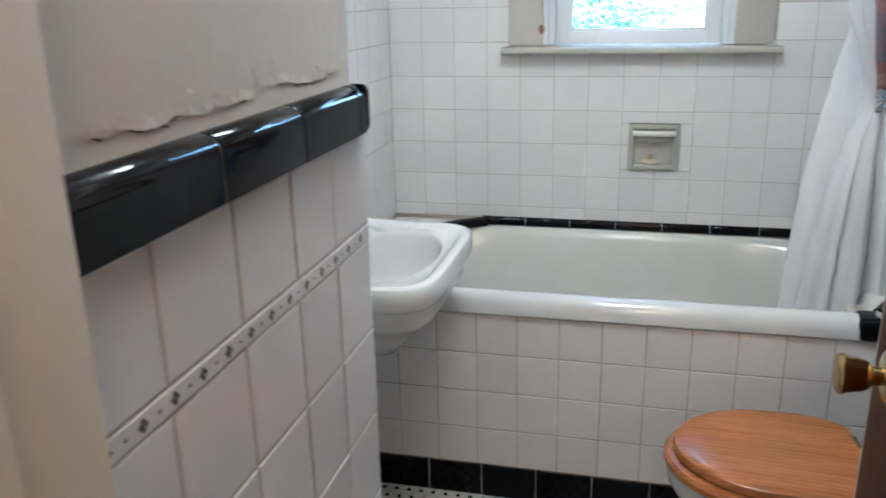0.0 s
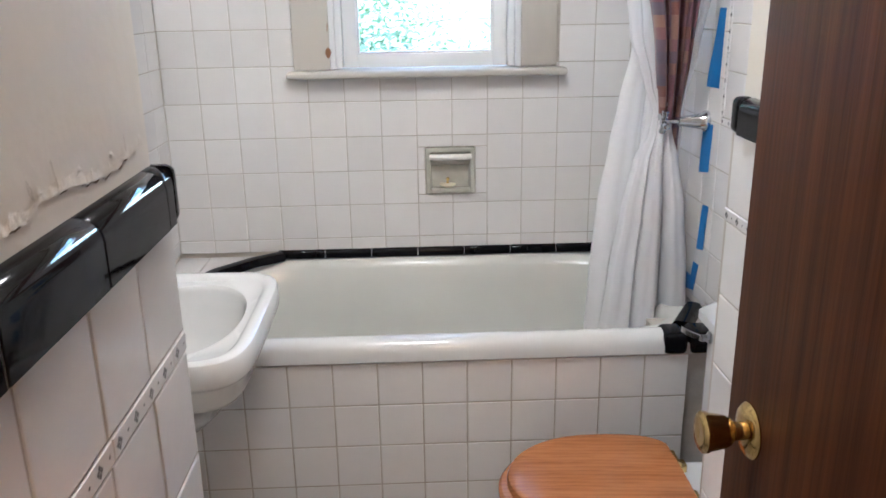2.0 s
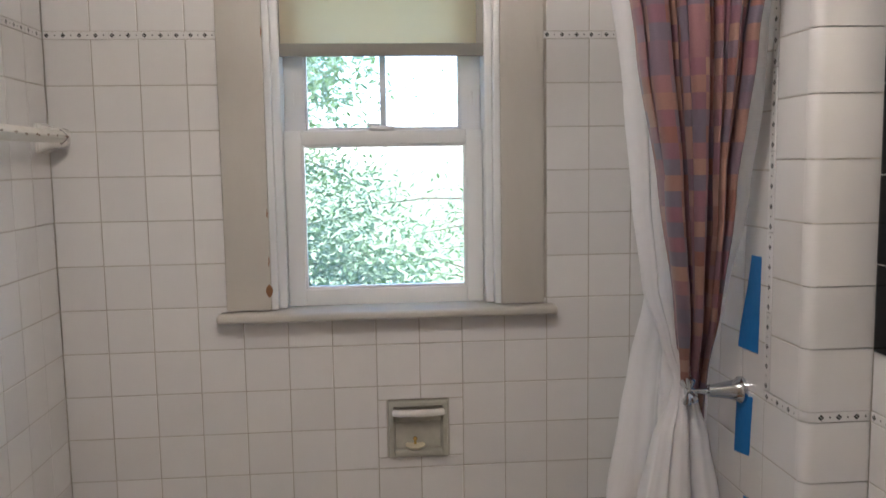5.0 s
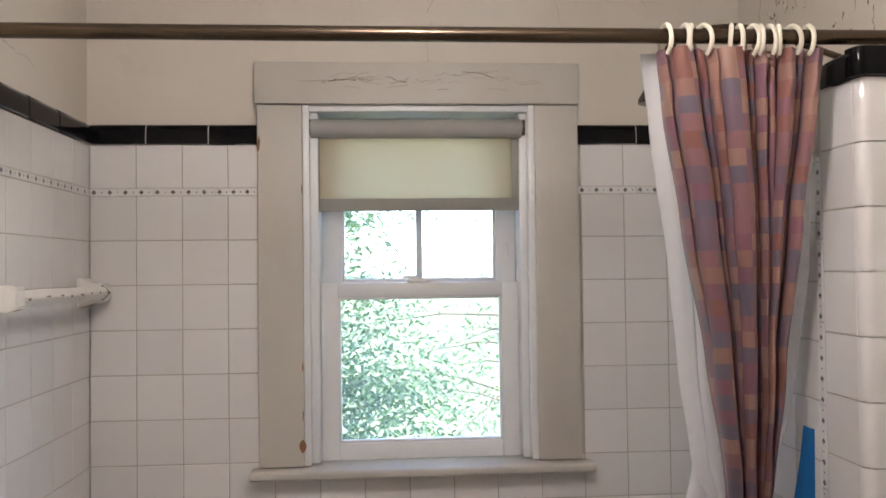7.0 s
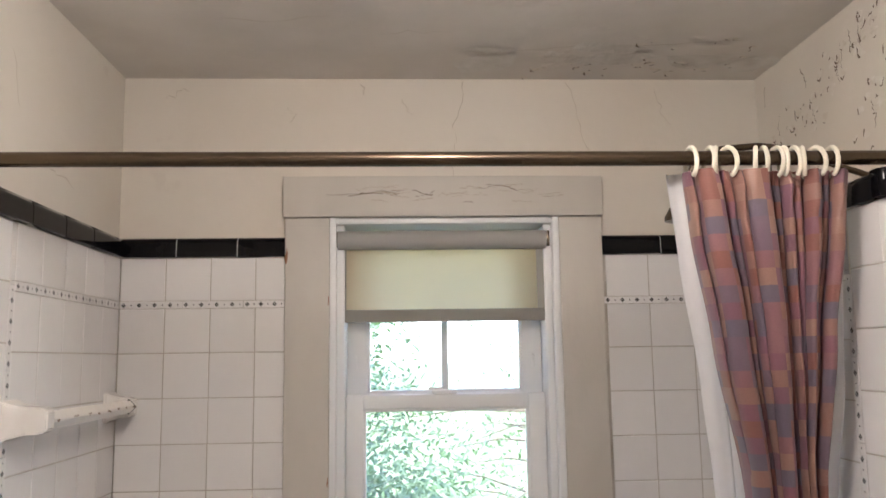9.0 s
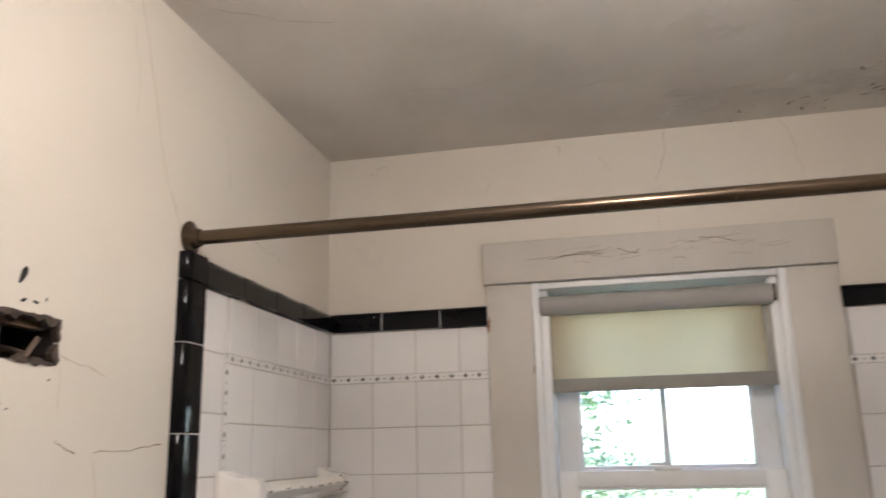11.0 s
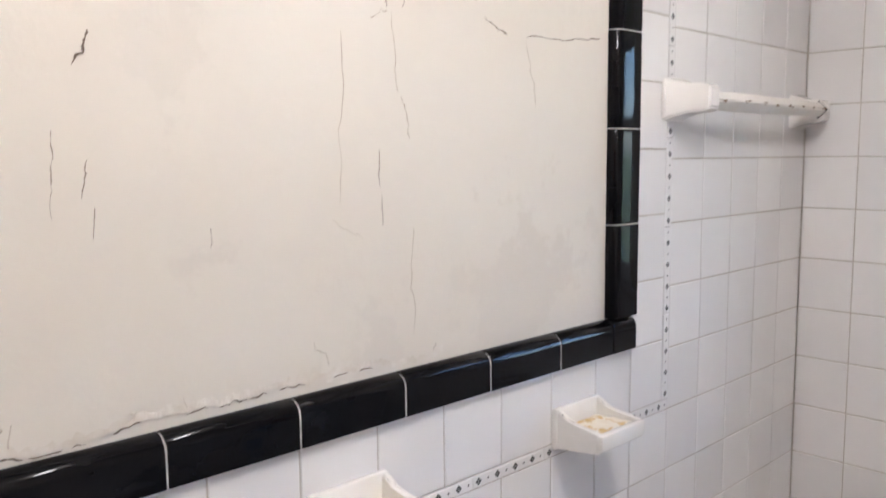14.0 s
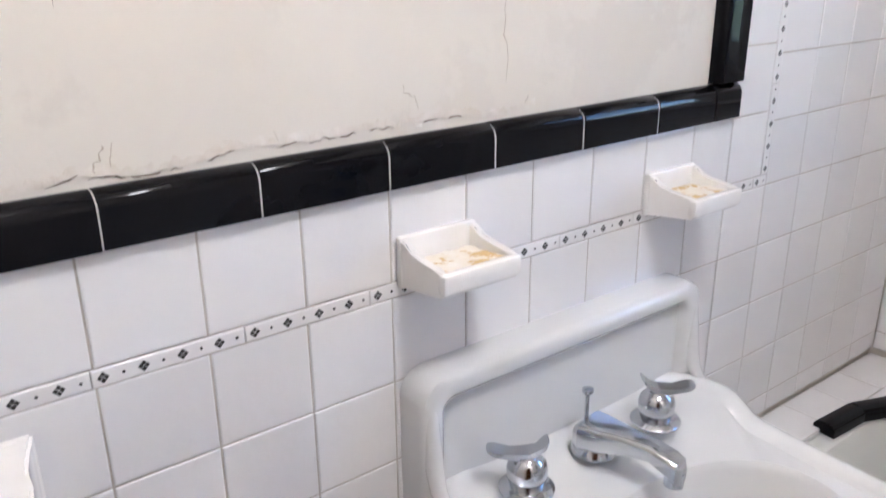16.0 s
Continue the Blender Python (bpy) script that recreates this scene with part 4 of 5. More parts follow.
rod = thing("curtain_rod", (0.0, 2.19, 2.063), "dull brown metal shower curtain rod with end flanges", "curtain rod")
part("bar", tube(bmesh.new(), [(XL + 0.004, 2.19, 2.063), (-0.2, 2.19, 2.062), (0.3, 2.19, 2.062), (XT - 0.004, 2.19, 2.063)], 0.0128, 20), RODMAT, rod)
for x, ax in ((XL, "x"), (XT, "-x")):
    part("flange", lathe(bmesh.new(), [(0.0, 0.0), (0.030, 0.0005), (0.031, 0.004), (0.020, 0.010), (0.0155, 0.022), (0.0, 0.0222)], (x, 2.19, 2.063), ax), RODMAT, rod)

RINGS = [0.446, 0.478, 0.490, 0.511, 0.560, 0.575, 0.597, 0.609, 0.629, 0.645, 0.669, 0.695]
bm = bmesh.new()
pts = [(0, 0.021 * math.cos(a), 0.004 + 0.026 * math.sin(a)) for a in (radians(k) for k in range(-70, 251, 20))]
tube(bm, pts, 0.0042, 8)
ring = tagged(part("curtain_ring", bm, RINGMAT), "cream plastic shower curtain ring on the rod", "curtain ring", "rings on the curtain rod")
ring.matrix_basis = pose(RINGS[0], 2.19, 2.051, 0, 0, 8)
for x in RINGS[1:]:
    copy_thing(ring, pose(x, 2.19, 2.051, RNG.uniform(-4, 4), RNG.uniform(-4, 4), RNG.uniform(-28, 28)))


def key(table, z):
    """Smoothly reads a row of values from rows that begin with z, falling."""
    for a, b in zip(table, table[1:]):
        if z >= b[0]:
            f = min(1, max(0, (a[0] - z) / (a[0] - b[0])))
            f = f * f * (3 - 2 * f) * 0.5 + f * 0.5
            return [p + (q - p) * f for p, q in zip(a[1:], b[1:])]
    return table[-1][1:]


def drape(name, table, folds, width, mat, parent, nu=170, nz=80, seed=1, label="", side=1, crease=1.0):
    """Hanging cloth: rows of z, left x, right x, y, fold depth."""
    rng = random.Random(seed)
    ph = [rng.uniform(0, 6.28) for _ in range(6)]
    bm = bmesh.new()
    uv = bm.loops.layers.uv.new("UVMap")
    rows, z_top, z_end = [], table[0][0], table[-1][0]
    for j in range(nz + 1):
        z = z_top + (z_end - z_top) * j / nz
        a, b, y, amp = key(table, z)
        row = []
        for i in range(nu + 1):
            u = i / nu
            w = u + 0.018 * math.sin(9 * u + ph[0]) + 0.012 * math.sin(17 * u + ph[1] + 1.5 * z)
            t = 2 * math.pi * folds * w
            f = math.tanh(1.9 * math.sin(t + 0.5 * math.sin(2.2 * z + ph[2]))) + crease * (0.35 * math.sin(2.3 * t + ph[3] + 2 * z) + 0.12 * math.sin(5.1 * t + ph[4]))
            g = 0.6 * math.cos(t + 0.4) * (b - a) / folds / 3.2
            row.append(bm.verts.new((a + (b - a) * u + g, y + side * amp * f, z)))
        rows.append(row)
    for j in range(nz):
        for i in range(nu):
            fc = bm.faces.new((rows[j][i], rows[j][i + 1], rows[j + 1][i + 1], rows[j + 1][i]))
            for lp, (p, q) in zip(fc.loops, ((i, j), (i + 1, j), (i + 1, j + 1), (i, j + 1))):
                lp[uv].uv = (p / nu * width + 0.01, (z_top - z_end) * (1 - q / nz))
    return part(name, bm, mat, parent, label)


def pleats(name, table, fronts, mat, parent, label, nz=110, seed=3):
    """Gathered cloth: flat pleat fronts (width at the rod, share below, set-back) with deep narrow creases between them."""
    rng = random.Random(seed)
    bm = bmesh.new()
    uv = bm.loops.layers.uv.new("UVMap")
    z_top, z_end = table[0][0], table[-1][0]
    ph = [rng.uniform(0, 6.28) for _ in fronts]
    rows = []
    for j in range(nz + 1):
        z = z_top + (z_end - z_top) * j / nz
        a, b, y, depth = key(table, z)
        f = min(1, (z_top - z) / 0.62) ** 0.8
        share = [p + (q - p) * f for p, q, _ in fronts]
        scale = (b - a) / sum(share)
        gather = max(0.0, (z - 1.90) / 0.14)
        row, x, cloth_at = [], a, 0.0
        for k, (p, q, back) in enumerate(fronts):
            full = share[k] * scale
            w = full * 0.74
            mid = cloth_at + p / 2 + 0.022
            yy = y + back + 0.003 * math.sin(7 * z + ph[k])
            sway = 0.004 * math.sin(5.5 * z + ph[k]) * f
            row.append((x + 0.001 + sway, yy + depth, mid - w / 2 - 0.022))
            row.append((x + sway - 0.0035, yy + depth * 0.35, mid - w / 2 - 0.007))
            for i in range(9):
                u = i / 8
                puff = math.sin(math.pi * u) ** 0.7
                n1 = noise.noise((k * 3.1 + u * 1.6, z * 34, seed)) * 0.013 * gather + noise.noise((k * 1.7 + u * 0.8, z * 11, 4.0)) * 0.0035
                row.append((x + sway + w * u, yy - (0.004 + 0.10 * w) * puff + n1, mid + w * (u - 0.5)))
            row.append((x + sway + w + 0.0045, yy + depth * 0.35, mid + w / 2 + 0.007))
            row.append((x + sway + w + 0.0025, yy + depth, mid + w / 2 + 0.022))
            x += full
            cloth_at += p + 0.044
        rows.append([(bm.verts.new((q[0], q[1], z)), q[2], z_top - z) for q in row])
    for r0, r1 in zip(rows, rows[1:]):
        for i in range(len(r0) - 1):
            quad = (r0[i], r0[i + 1], r1[i + 1], r1[i])
            fc = bm.faces.new([q[0] for q in quad])
            for lp, q in zip(fc.loops, quad):
                lp[uv].uv = (q[1] + 0.011, q[2] + 0.004)
    return part(name, bm, mat, parent, label)


curtain = thing("shower_curtain", (0.58, 2.2, 2.03), "patchwork curtain of mauve, rust and slate squares with liner", "shower curtain")
FRONTS = [(0.014, 0.005, 0.012), (0.036, 0.052, -0.008), (0.019, 0.009, 0.012), (0.014, 0.006, 0.002), (0.046, 0.036, -0.009), (0.017, 0.008, 0.013), (0.014, 0.006, -0.001),
          (0.021, 0.009, 0.012), (0.026, 0.012, -0.006), (0.018, 0.007, 0.013), (0.026, 0.016, -0.004)]
pleats("fabric", [(2.040, 0.440, 0.730, 2.184, 0.030), (1.95, 0.452, 0.722, 2.190, 0.034), (1.75, 0.499, 0.704, 2.224, 0.040), (1.50, 0.560, 0.690, 2.278, 0.042),
                  (1.25, 0.615, 0.697, 2.350, 0.034), (1.10, 0.650, 0.708, 2.432, 0.014), (1.02, 0.640, 0.715, 2.458, 0.014), (0.60, 0.62, 0.735, 2.462, 0.014), (0.42, 0.60, 0.735, 2.462, 0.014)],
       FRONTS, PATTERN, curtain, "squares of mauve, rust, tan and slate blue")
drape("liner_front", [(2.045, 0.408, 0.60, 2.238, 0.005), (1.90, 0.432, 0.60, 2.264, 0.005), (1.67, 0.482, 0.61, 2.318, 0.005), (1.48, 0.514, 0.625, 2.362, 0.005), (1.30, 0.548, 0.645, 2.392, 0.005),
                      (1.18, 0.600, 0.662, 2.420, 0.005), (1.10, 0.632, 0.676, 2.428, 0.004), (1.05, 0.622, 0.684, 2.426, 0.006), (0.98, 0.580, 0.698, 2.410, 0.014), (0.85, 0.543, 0.716, 2.395, 0.020),
                      (0.68, 0.515, 0.732, 2.395, 0.024), (0.50, 0.496, 0.742, 2.400, 0.026), (0.36, 0.490, 0.748, 2.400, 0.026)],
      3, 1.2, LINER, curtain, nu=120, nz=130, seed=11, crease=0.5, label="white vinyl liner gathered behind the valve")
drape("liner_fold", [(1.36, 0.574, 0.69, 2.425, 0.003), (1.27, 0.566, 0.70, 2.440, 0.005), (1.12, 0.540, 0.70, 2.462, 0.006), (1.02, 0.520, 0.705, 2.458, 0.008), (0.85, 0.490, 0.715, 2.452, 0.012),
                     (0.66, 0.476, 0.725, 2.452, 0.014), (0.50, 0.468, 0.735, 2.452, 0.016), (0.36, 0.464, 0.740, 2.452, 0.016)],
      2.4, 1.0, LINER, curtain, nu=100, nz=80, seed=23, crease=0.6)
drape("liner_edge", [(2.045, 0.655, 0.740, 2.240, 0.004), (1.90, 0.665, 0.738, 2.264, 0.005), (1.67, 0.672, 0.756, 2.325, 0.007), (1.48, 0.672, 0.750, 2.365, 0.007), (1.25, 0.684, 0.734, 2.425, 0.006),
                     (1.12, 0.696, 0.722, 2.462, 0.005), (0.95, 0.700, 0.722, 2.475, 0.005)],
      2, 0.4, LINER, curtain, nu=60, nz=70, seed=31, crease=0.4)

valve = thing("tub_valve", (XA - 0.01, 2.385, 1.08), "chrome cross handle tub valve holding the curtain back", "valve handle")
part("escutcheon", lathe(bmesh.new(), [(0.0, 0.0), (0.027, 0.0005), (0.027, 0.008), (0.022, 0.013), (0.0185, 0.030), (0.0135, 0.060), (0.012, 0.074), (0.0, 0.0745)], (XA - 0.010, 2.385, 1.083), "-x"), CHROME, valve)
part("stem", tube(bmesh.new(), [(XA - 0.08, 2.385, 1.083), (XA - 0.118, 2.387, 1.083)], 0.0055), CHROME, valve)
bm = bmesh.new()
lathe(bm, [(0.0, 0.0), (0.009, 0.001), (0.011, 0.008), (0.009, 0.018), (0.0, 0.020)], (XA - 0.112, 2.387, 1.083), "-x", 16)
for a in (20, 110, 200, 290):
    d = Vector((0, math.cos(radians(a)), math.sin(radians(a))))
    o = Vector((XA - 0.122, 2.387, 1.083))
    tube(bm, [o, o + d * 0.014, o + d * 0.024, o + d * 0.030, o + d * 0.033], [0.0075, 0.0065, 0.0095, 0.009, 0.004], 10)
part("cross_handle", bm, CHROME, valve)

arm = thing("hand_shower", (XA, 2.36, 2.0), "dark metal shower on a bent arm behind the curtain", "shower")
part("arm", tube(bmesh.new(), [(XT - 0.002, 2.36, 2.06), (0.76, 2.34, 2.095), (0.70, 2.32, 2.112), (0.62, 2.31, 2.116), (0.55, 2.31, 2.110), (0.50, 2.325, 2.08), (0.475, 2.335, 2.03)], 0.0065), RODMAT, arm)
part("head", lathe(bmesh.new(), [(0.0, 0.0), (0.009, 0.001), (0.012, 0.02), (0.030, 0.05), (0.030, 0.058), (0.0, 0.059)], (0.474, 2.335, 2.035), "-z"), RODMAT, arm)
part("wall_flange", lathe(bmesh.new(), [(0.0, 0.0), (0.026, 0.0005), (0.020, 0.010), (0.0, 0.0105)], (XT, 2.36, 2.06), "-x"), RODMAT, arm)


def tape(quad, label="strip of blue masking tape stuck to the tile"):
    bm = bmesh.new()
    x = XA - 0.0105
    vs = [Vector((x - (0.0006 if k % 2 else 0.0012), a, b)) for k, (a, b) in enumerate(quad)]
    loft(bm, [[v + Vector((0.0008, 0, 0)) for v in vs], vs], False, True)
    tagged(part("tape_strip", bm, TAPE, smooth=False), label, "tape", "blue tape on the alcove wall")


tape([(2.357, 1.362), (2.318, 1.362), (2.322, 1.172), (2.409, 1.168), (2.398, 1.215), (2.372, 1.30)])
tape([(2.408, 1.068), (2.340, 1.080), (2.348, 0.957), (2.416, 0.944)])
tape([(2.367, 0.867), (2.326, 0.872), (2.338, 0.751), (2.389, 0.740)])
tape([(2.400, 0.700), (2.362, 0.702), (2.385, 0.622), (2.46, 0.605), (2.462, 0.655), (2.415, 0.655)])

# ceramic bars on the left wall
def bar_bracket(parent, y, z, out=0.068):
    bm = bmesh.new()
    r = lambda hy, hz, x: [Vector((x, y - hy, z - hz)), Vector((x, y + hy, z - hz)), Vector((x, y + hy, z + hz)), Vector((x, y - hy, z + hz))]
    x = XL + 0.010
    loft(bm, [r(0.036, 0.036, x), r(0.036, 0.036, x + 0.006), r(0.031, 0.031, x + 0.012), r(0.022, 0.024, x + out * 0.6), r(0.021, 0.023, x + out), r(0.016, 0.017, x + out + 0.010)], True, True)
    bmesh.ops.bevel(bm, geom=[e for e in bm.edges], offset=0.003, segments=2, affect="EDGES", clamp_overlap=True)
    part("bracket", bm, CERAMIC, parent)


def diamond_bar(parent, y0, y1, z):
    bm = bmesh.new()
    x = XL + 0.066
    loft(bm, [[Vector((x + 0.017 * math.cos(a), y, z + 0.017 * math.sin(a))) for a in (0, math.pi / 2, math.pi, 3 * math.pi / 2)] for y in (y0, y0 + 0.2 * (y1 - y0), y1)], True, True)
    bmesh.ops.bevel(bm, geom=[e for e in bm.edges if abs(e.verts[0].co.y - e.verts[1].co.y) > 0.01], offset=0.004, segments=2, affect="EDGES")
    part("bar", bm, material("chipped_bar", (0.78, 0.75, 0.70), 0.35, other=(0.70, 0.66, 0.58), scale=30, amount=0.6, bump=0.2, wear=(0.50, 0.42, 0.32), wear_scale=45, wear_at=0.64), parent, "chipped white bar")
    chips = bmesh.new()
    k = y0 + 0.02
    while k < y1 - 0.03:
        n = RNG.randint(3, 6)
        h = RNG.uniform(-0.0015, 0.0025)
        ribbon(chips, [(k + 0.005 * i, h + RNG.gauss(0, 0.001)) for i in range(n)], 0.0042, Y, Z, (x + 0.0156, 0, z), 0.0003)
        k += 0.005 * n + RNG.uniform(0.004, 0.06)
    tagged(part("paint_chip", chips, material("chip_brown", (0.26, 0.18, 0.12), 0.8, other=(0.14, 0.09, 0.06), scale=60, bump=0.2), parent, smooth=False), kind="stuff")
    for ya, yb in ((y0 - 0.001, y0 + 0.0025), (y1 - 0.019, y1 - 0.0165)):
        bm = bmesh.new()
        loft(bm, [[Vector((x + 0.0182 * math.cos(a), y, z + 0.0182 * math.sin(a))) for a in (0, math.pi / 2, math.pi, 3 * math.pi / 2)] for y in (ya, yb)], True, True)
        part("joint_line", bm, INLAY, parent)


tb = thing("tub_bar", (XL, 2.58, 1.625), "white ceramic grab bar with chipped paint", "towel bar")
bar_bracket(tb, 2.335, 1.627)
bar_bracket(tb, 2.835, 1.622, 0.055)
diamond_bar(tb, 2.355, 2.83, 1.624)
tw = thing("towel_bar", (XL, 1.10, 1.035), "white ceramic towel bar bracket on the tiled wall", "towel bar")
bar_bracket(tw, 1.145, 1.030)
diamond_bar(tw, 1.048, 1.125, 1.030)


def cup_dish(y, w, label):
    """A small wall dish: a tray with side cheeks and a raised back."""
    d = thing("wall_soap_dish", (XL, y, 1.10), label, "soap dish", "ceramic dishes over the sink")
    x = XL + 0.010
    bm = bmesh.new()
    box(bm, x, x + 0.010, y - w / 2, y + w / 2, 1.100, 1.163, 0.003)
    loft(bm, [[Vector((x + 0.008, yy, 1.103)), Vector((x + 0.084, yy, 1.113)), Vector((x + 0.089, yy, 1.120)), Vector((x + 0.089, yy, 1.131)), Vector((x + 0.084, yy, 1.134)), Vector((x + 0.008, yy, 1.130))]
              for yy in (y - w / 2 + 0.002, y + w / 2 - 0.002)], True, True)
    part("body", bm, CERAMIC, d)
    for s in (-1, 1):
        yy = y + s * (w / 2 - 0.006)
        bm = bmesh.new()
        prof = [(x + 0.008, 1.126), (x + 0.008, 1.161), (x + 0.017, 1.159), (x + 0.027, 1.1475), (x + 0.045, 1.146), (x + 0.070, 1.1435), (x + 0.087, 1.142), (x + 0.087, 1.126)]
        loft(bm, [[Vector((a, yy - 0.005, b)) for a, b in prof], [Vector((a, yy + 0.005, b)) for a, b in prof]], True, True)
        bmesh.ops.bevel(bm, geom=list(bm.edges), offset=0.002, segments=2, affect="EDGES")
        part("cheek", bm, CERAMIC, d)
    part("lip", solid(x + 0.078, x + 0.0915, y - w / 2, y + w / 2, 1.117, 1.1415, 0.004), CERAMIC, d)
    bm = bmesh.new()
    g = [[Vector((x + 0.011 + 0.066 * i / 10, y - w / 2 + 0.012 + (w - 0.024) * j / 14, 1.1335 + 0.0045 * i / 10 + 0.0022 * noise.noise((i * 0.5, j * 0.5, y)))) for j in range(15)] for i in range(11)]
    loft(bm, g, cyclic=False)
    part("soap_residue", bm, STAINED, d, "dried yellow soap residue")


cup_dish(1.634, 0.112, "white ceramic wall soap dish with yellow residue")
cup_dish(2.069, 0.110, "white ceramic wall dish with dried soap")

# hole in the plaster
hole = thing("wall_box_hole", (XL, 1.79, 1.80), "broken-out hole with old wiring box in plaster", "wall hole")
bm = bmesh.new()
box(bm, XL - 0.115, XL - 0.105, H0 - 0.06, H1 + 0.06, HZ0 - 0.06, HZ1 + 0.06)
part("back", bm, DARK, hole)
# Added near-black lining over the plaster sides gives the hole its inner shade.
bm = bmesh.new()
for b in ((H0, H0 + 0.0015, HZ0, HZ1), (H1 - 0.0015, H1, HZ0, HZ1), (H0, H1, HZ0, HZ0 + 0.0015), (H0, H1, HZ1 - 0.0015, HZ1)):
    box(bm, XL - 0.105, XL - 0.006, *b)
part("shade_lining", bm, DARK, hole)
part("stud", solid(XL - 0.10, XL - 0.012, H0 + 0.002, H0 + 0.048, HZ0 - 0.03, HZ1 + 0.03, 0.002), LATH, hole, "bare reddish wood stud")
part("metal_box", solid(XL - 0.09, XL - 0.02, H0 + 0.05, H0 + 0.085, HZ0 + 0.001, HZ1 - 0.010, 0.003), material("old_steel_box", (0.09, 0.085, 0.08), 0.6, 0.5, scale=30, bump=0.3), hole)
# Lath and wire are coloured dark, as shaded inside the hole.
part("lath", solid(XL - 0.035, XL - 0.016, H0 + 0.055, H1 - 0.004, HZ1 - 0.012, HZ1 - 0.001, 0.001), BARK, hole)
bm = bmesh.new()
tube(bm, [(XL - 0.09, H1 - 0.03, HZ0 + 0.03), (XL - 0.05, H1 - 0.02, HZ0 + 0.02), (XL - 0.02, H1 - 0.032, HZ0 + 0.012), (XL - 0.014, H1 - 0.02, HZ0 + 0.035)], 0.004, 8)
part("wire", bm, CRACK_AND_SHADE, hole)
bm = bmesh.new()
per = []
for a, b in (((H0, HZ0), (H1, HZ0)), ((H1, HZ0), (H1, HZ1)), ((H1, HZ1), (H0, HZ1)), ((H0, HZ1), (H0, HZ0))):
    n = 16 if abs(a[0] - b[0]) > 0.05 else 8
    per += [(a[0] + (b[0] - a[0]) * k / n, a[1] + (b[1] - a[1]) * k / n) for k in range(n)]
cy, cz = (H0 + H1) / 2, (HZ0 + HZ1) / 2
inner, rim, outer = [], [], []
for a, b in per:
    i, o = RNG.uniform(-0.002, 0.012), RNG.uniform(0.0005, 0.006)
    sy, sz = (1 if a > cy else -1), (1 if b > cz else -1)
    ey, ez = abs(abs(a - cy) - (H1 - H0) / 2) < 1e-6, abs(abs(b - cz) - (HZ1 - HZ0) / 2) < 1e-6
    inner.append(Vector((XL - 0.008, a - sy * i * ey, b - sz * i * ez)))
    rim.append(Vector((XL + 0.0014, a - sy * i * 0.8 * ey, b - sz * i * 0.8 * ez)))
    outer.append(Vector((XL + 0.0014, a + sy * o * ey, b + sz * o * ez)))
loft(bm, [inner, rim, outer])
part("broken_edge", bm, material("crumbled_plaster", (0.075, 0.055, 0.042), 0.95, other=(0.03, 0.022, 0.018), scale=60, amount=0.9, bump=0.6), hole, "crumbled plaster edge", smooth=False)
for a, b, s, r in ((1.797, 1.918, 0.014, 60), (1.823, 1.886, 0.006, 0), (1.80, 1.885, 0.006, 20), (1.842, 1.893, 0.004, 70), (1.745, 1.79, 0.004, 0), (1.86, 1.79, 0.003, 30), (1.745, 1.745, 0.004, 50), (1.79, 1.75, 0.003, 20)):
    n, d = 9, Vector((math.cos(radians(r)), math.sin(radians(r))))
    bm = bmesh.new()
    ring_ = []
    for k in range(n):
        t = 2 * math.pi * k / n
        q = d * math.cos(t) * s * RNG.uniform(0.7, 1.2) + Vector((-d.y, d.x)) * math.sin(t) * s * RNG.uniform(0.3, 0.5)
        ring_.append(bm.verts.new((XL + 0.0012, a + q.x, b + q.y)))
    bm.faces.new(ring_)
    part("chip", bm, DARK, hole, smooth=False)

# ---- sink ----
sink = thing("bathroom_sink", (-0.52, 1.845, 0.0), "white porcelain wall sink with raised back", "sink")
def rim_rect(inset, z, p=6.0):
    out = []
    cx, cy, hx, hy = -0.522, 1.850, 0.232 - inset, 0.252 - inset
    for k in range(96):
        a = 2 * math.pi * k / 96
        c, s = math.cos(a), math.sin(a)
        r = (abs(c / hx) ** p + abs(s / hy) ** p) ** (-1 / p)
        q = Vector((cx + r * c, cy + r * s, z))
        q.y = cy + (q.y - cy) * (1.0 + 0.06 * min(1, max(0, (-0.45 - q.x) / 0.2)))
        out.append(q)
    return out
def bowl_loop(f, z, cx=-0.462):
    out = []
    for k in range(96):
        a = 2 * math.pi * k / 96
        c, s = math.cos(a), math.sin(a)
        r = (abs(c / 0.122) ** 2.2 + abs(s / 0.190) ** 2.2) ** (-1 / 2.2)
        out.append(Vector((cx + f * r * c, 1.850 + f * r * s, z)))
    return out
bm = bmesh.new()
loops = [bowl_loop(0.06, 0.612), bowl_loop(0.4, 0.618), bowl_loop(0.70, 0.645), bowl_loop(0.86, 0.695), bowl_loop(0.94, 0.745), bowl_loop(0.985, 0.785), bowl_loop(1.0, 0.792), bowl_loop(1.02, 0.7965),
         rim_rect(0.036, 0.797), rim_rect(0.030, 0.802), rim_rect(0.022, 0.808), rim_rect(0.012, 0.809), rim_rect(0.004, 0.805), rim_rect(0.0, 0.796), rim_rect(0.0, 0.765), rim_rect(0.004, 0.757),
         rim_rect(0.014, 0.752), rim_rect(0.018, 0.745), rim_rect(0.020, 0.716), rim_rect(0.026, 0.705), rim_rect(0.05, 0.695), rim_rect(0.078, 0.652), rim_rect(0.115, 0.610), rim_rect(0.17, 0.585)]
for lp in loops[5:14]:
    for q in lp:
        f = min(1, max(0, (-0.575 - q.x) / 0.06))
        q.z += 0.026 * f * f * (3 - 2 * f)
part("basin", loft(bm, loops, True, True), PORCELAIN, sink)
bm = bmesh.new()
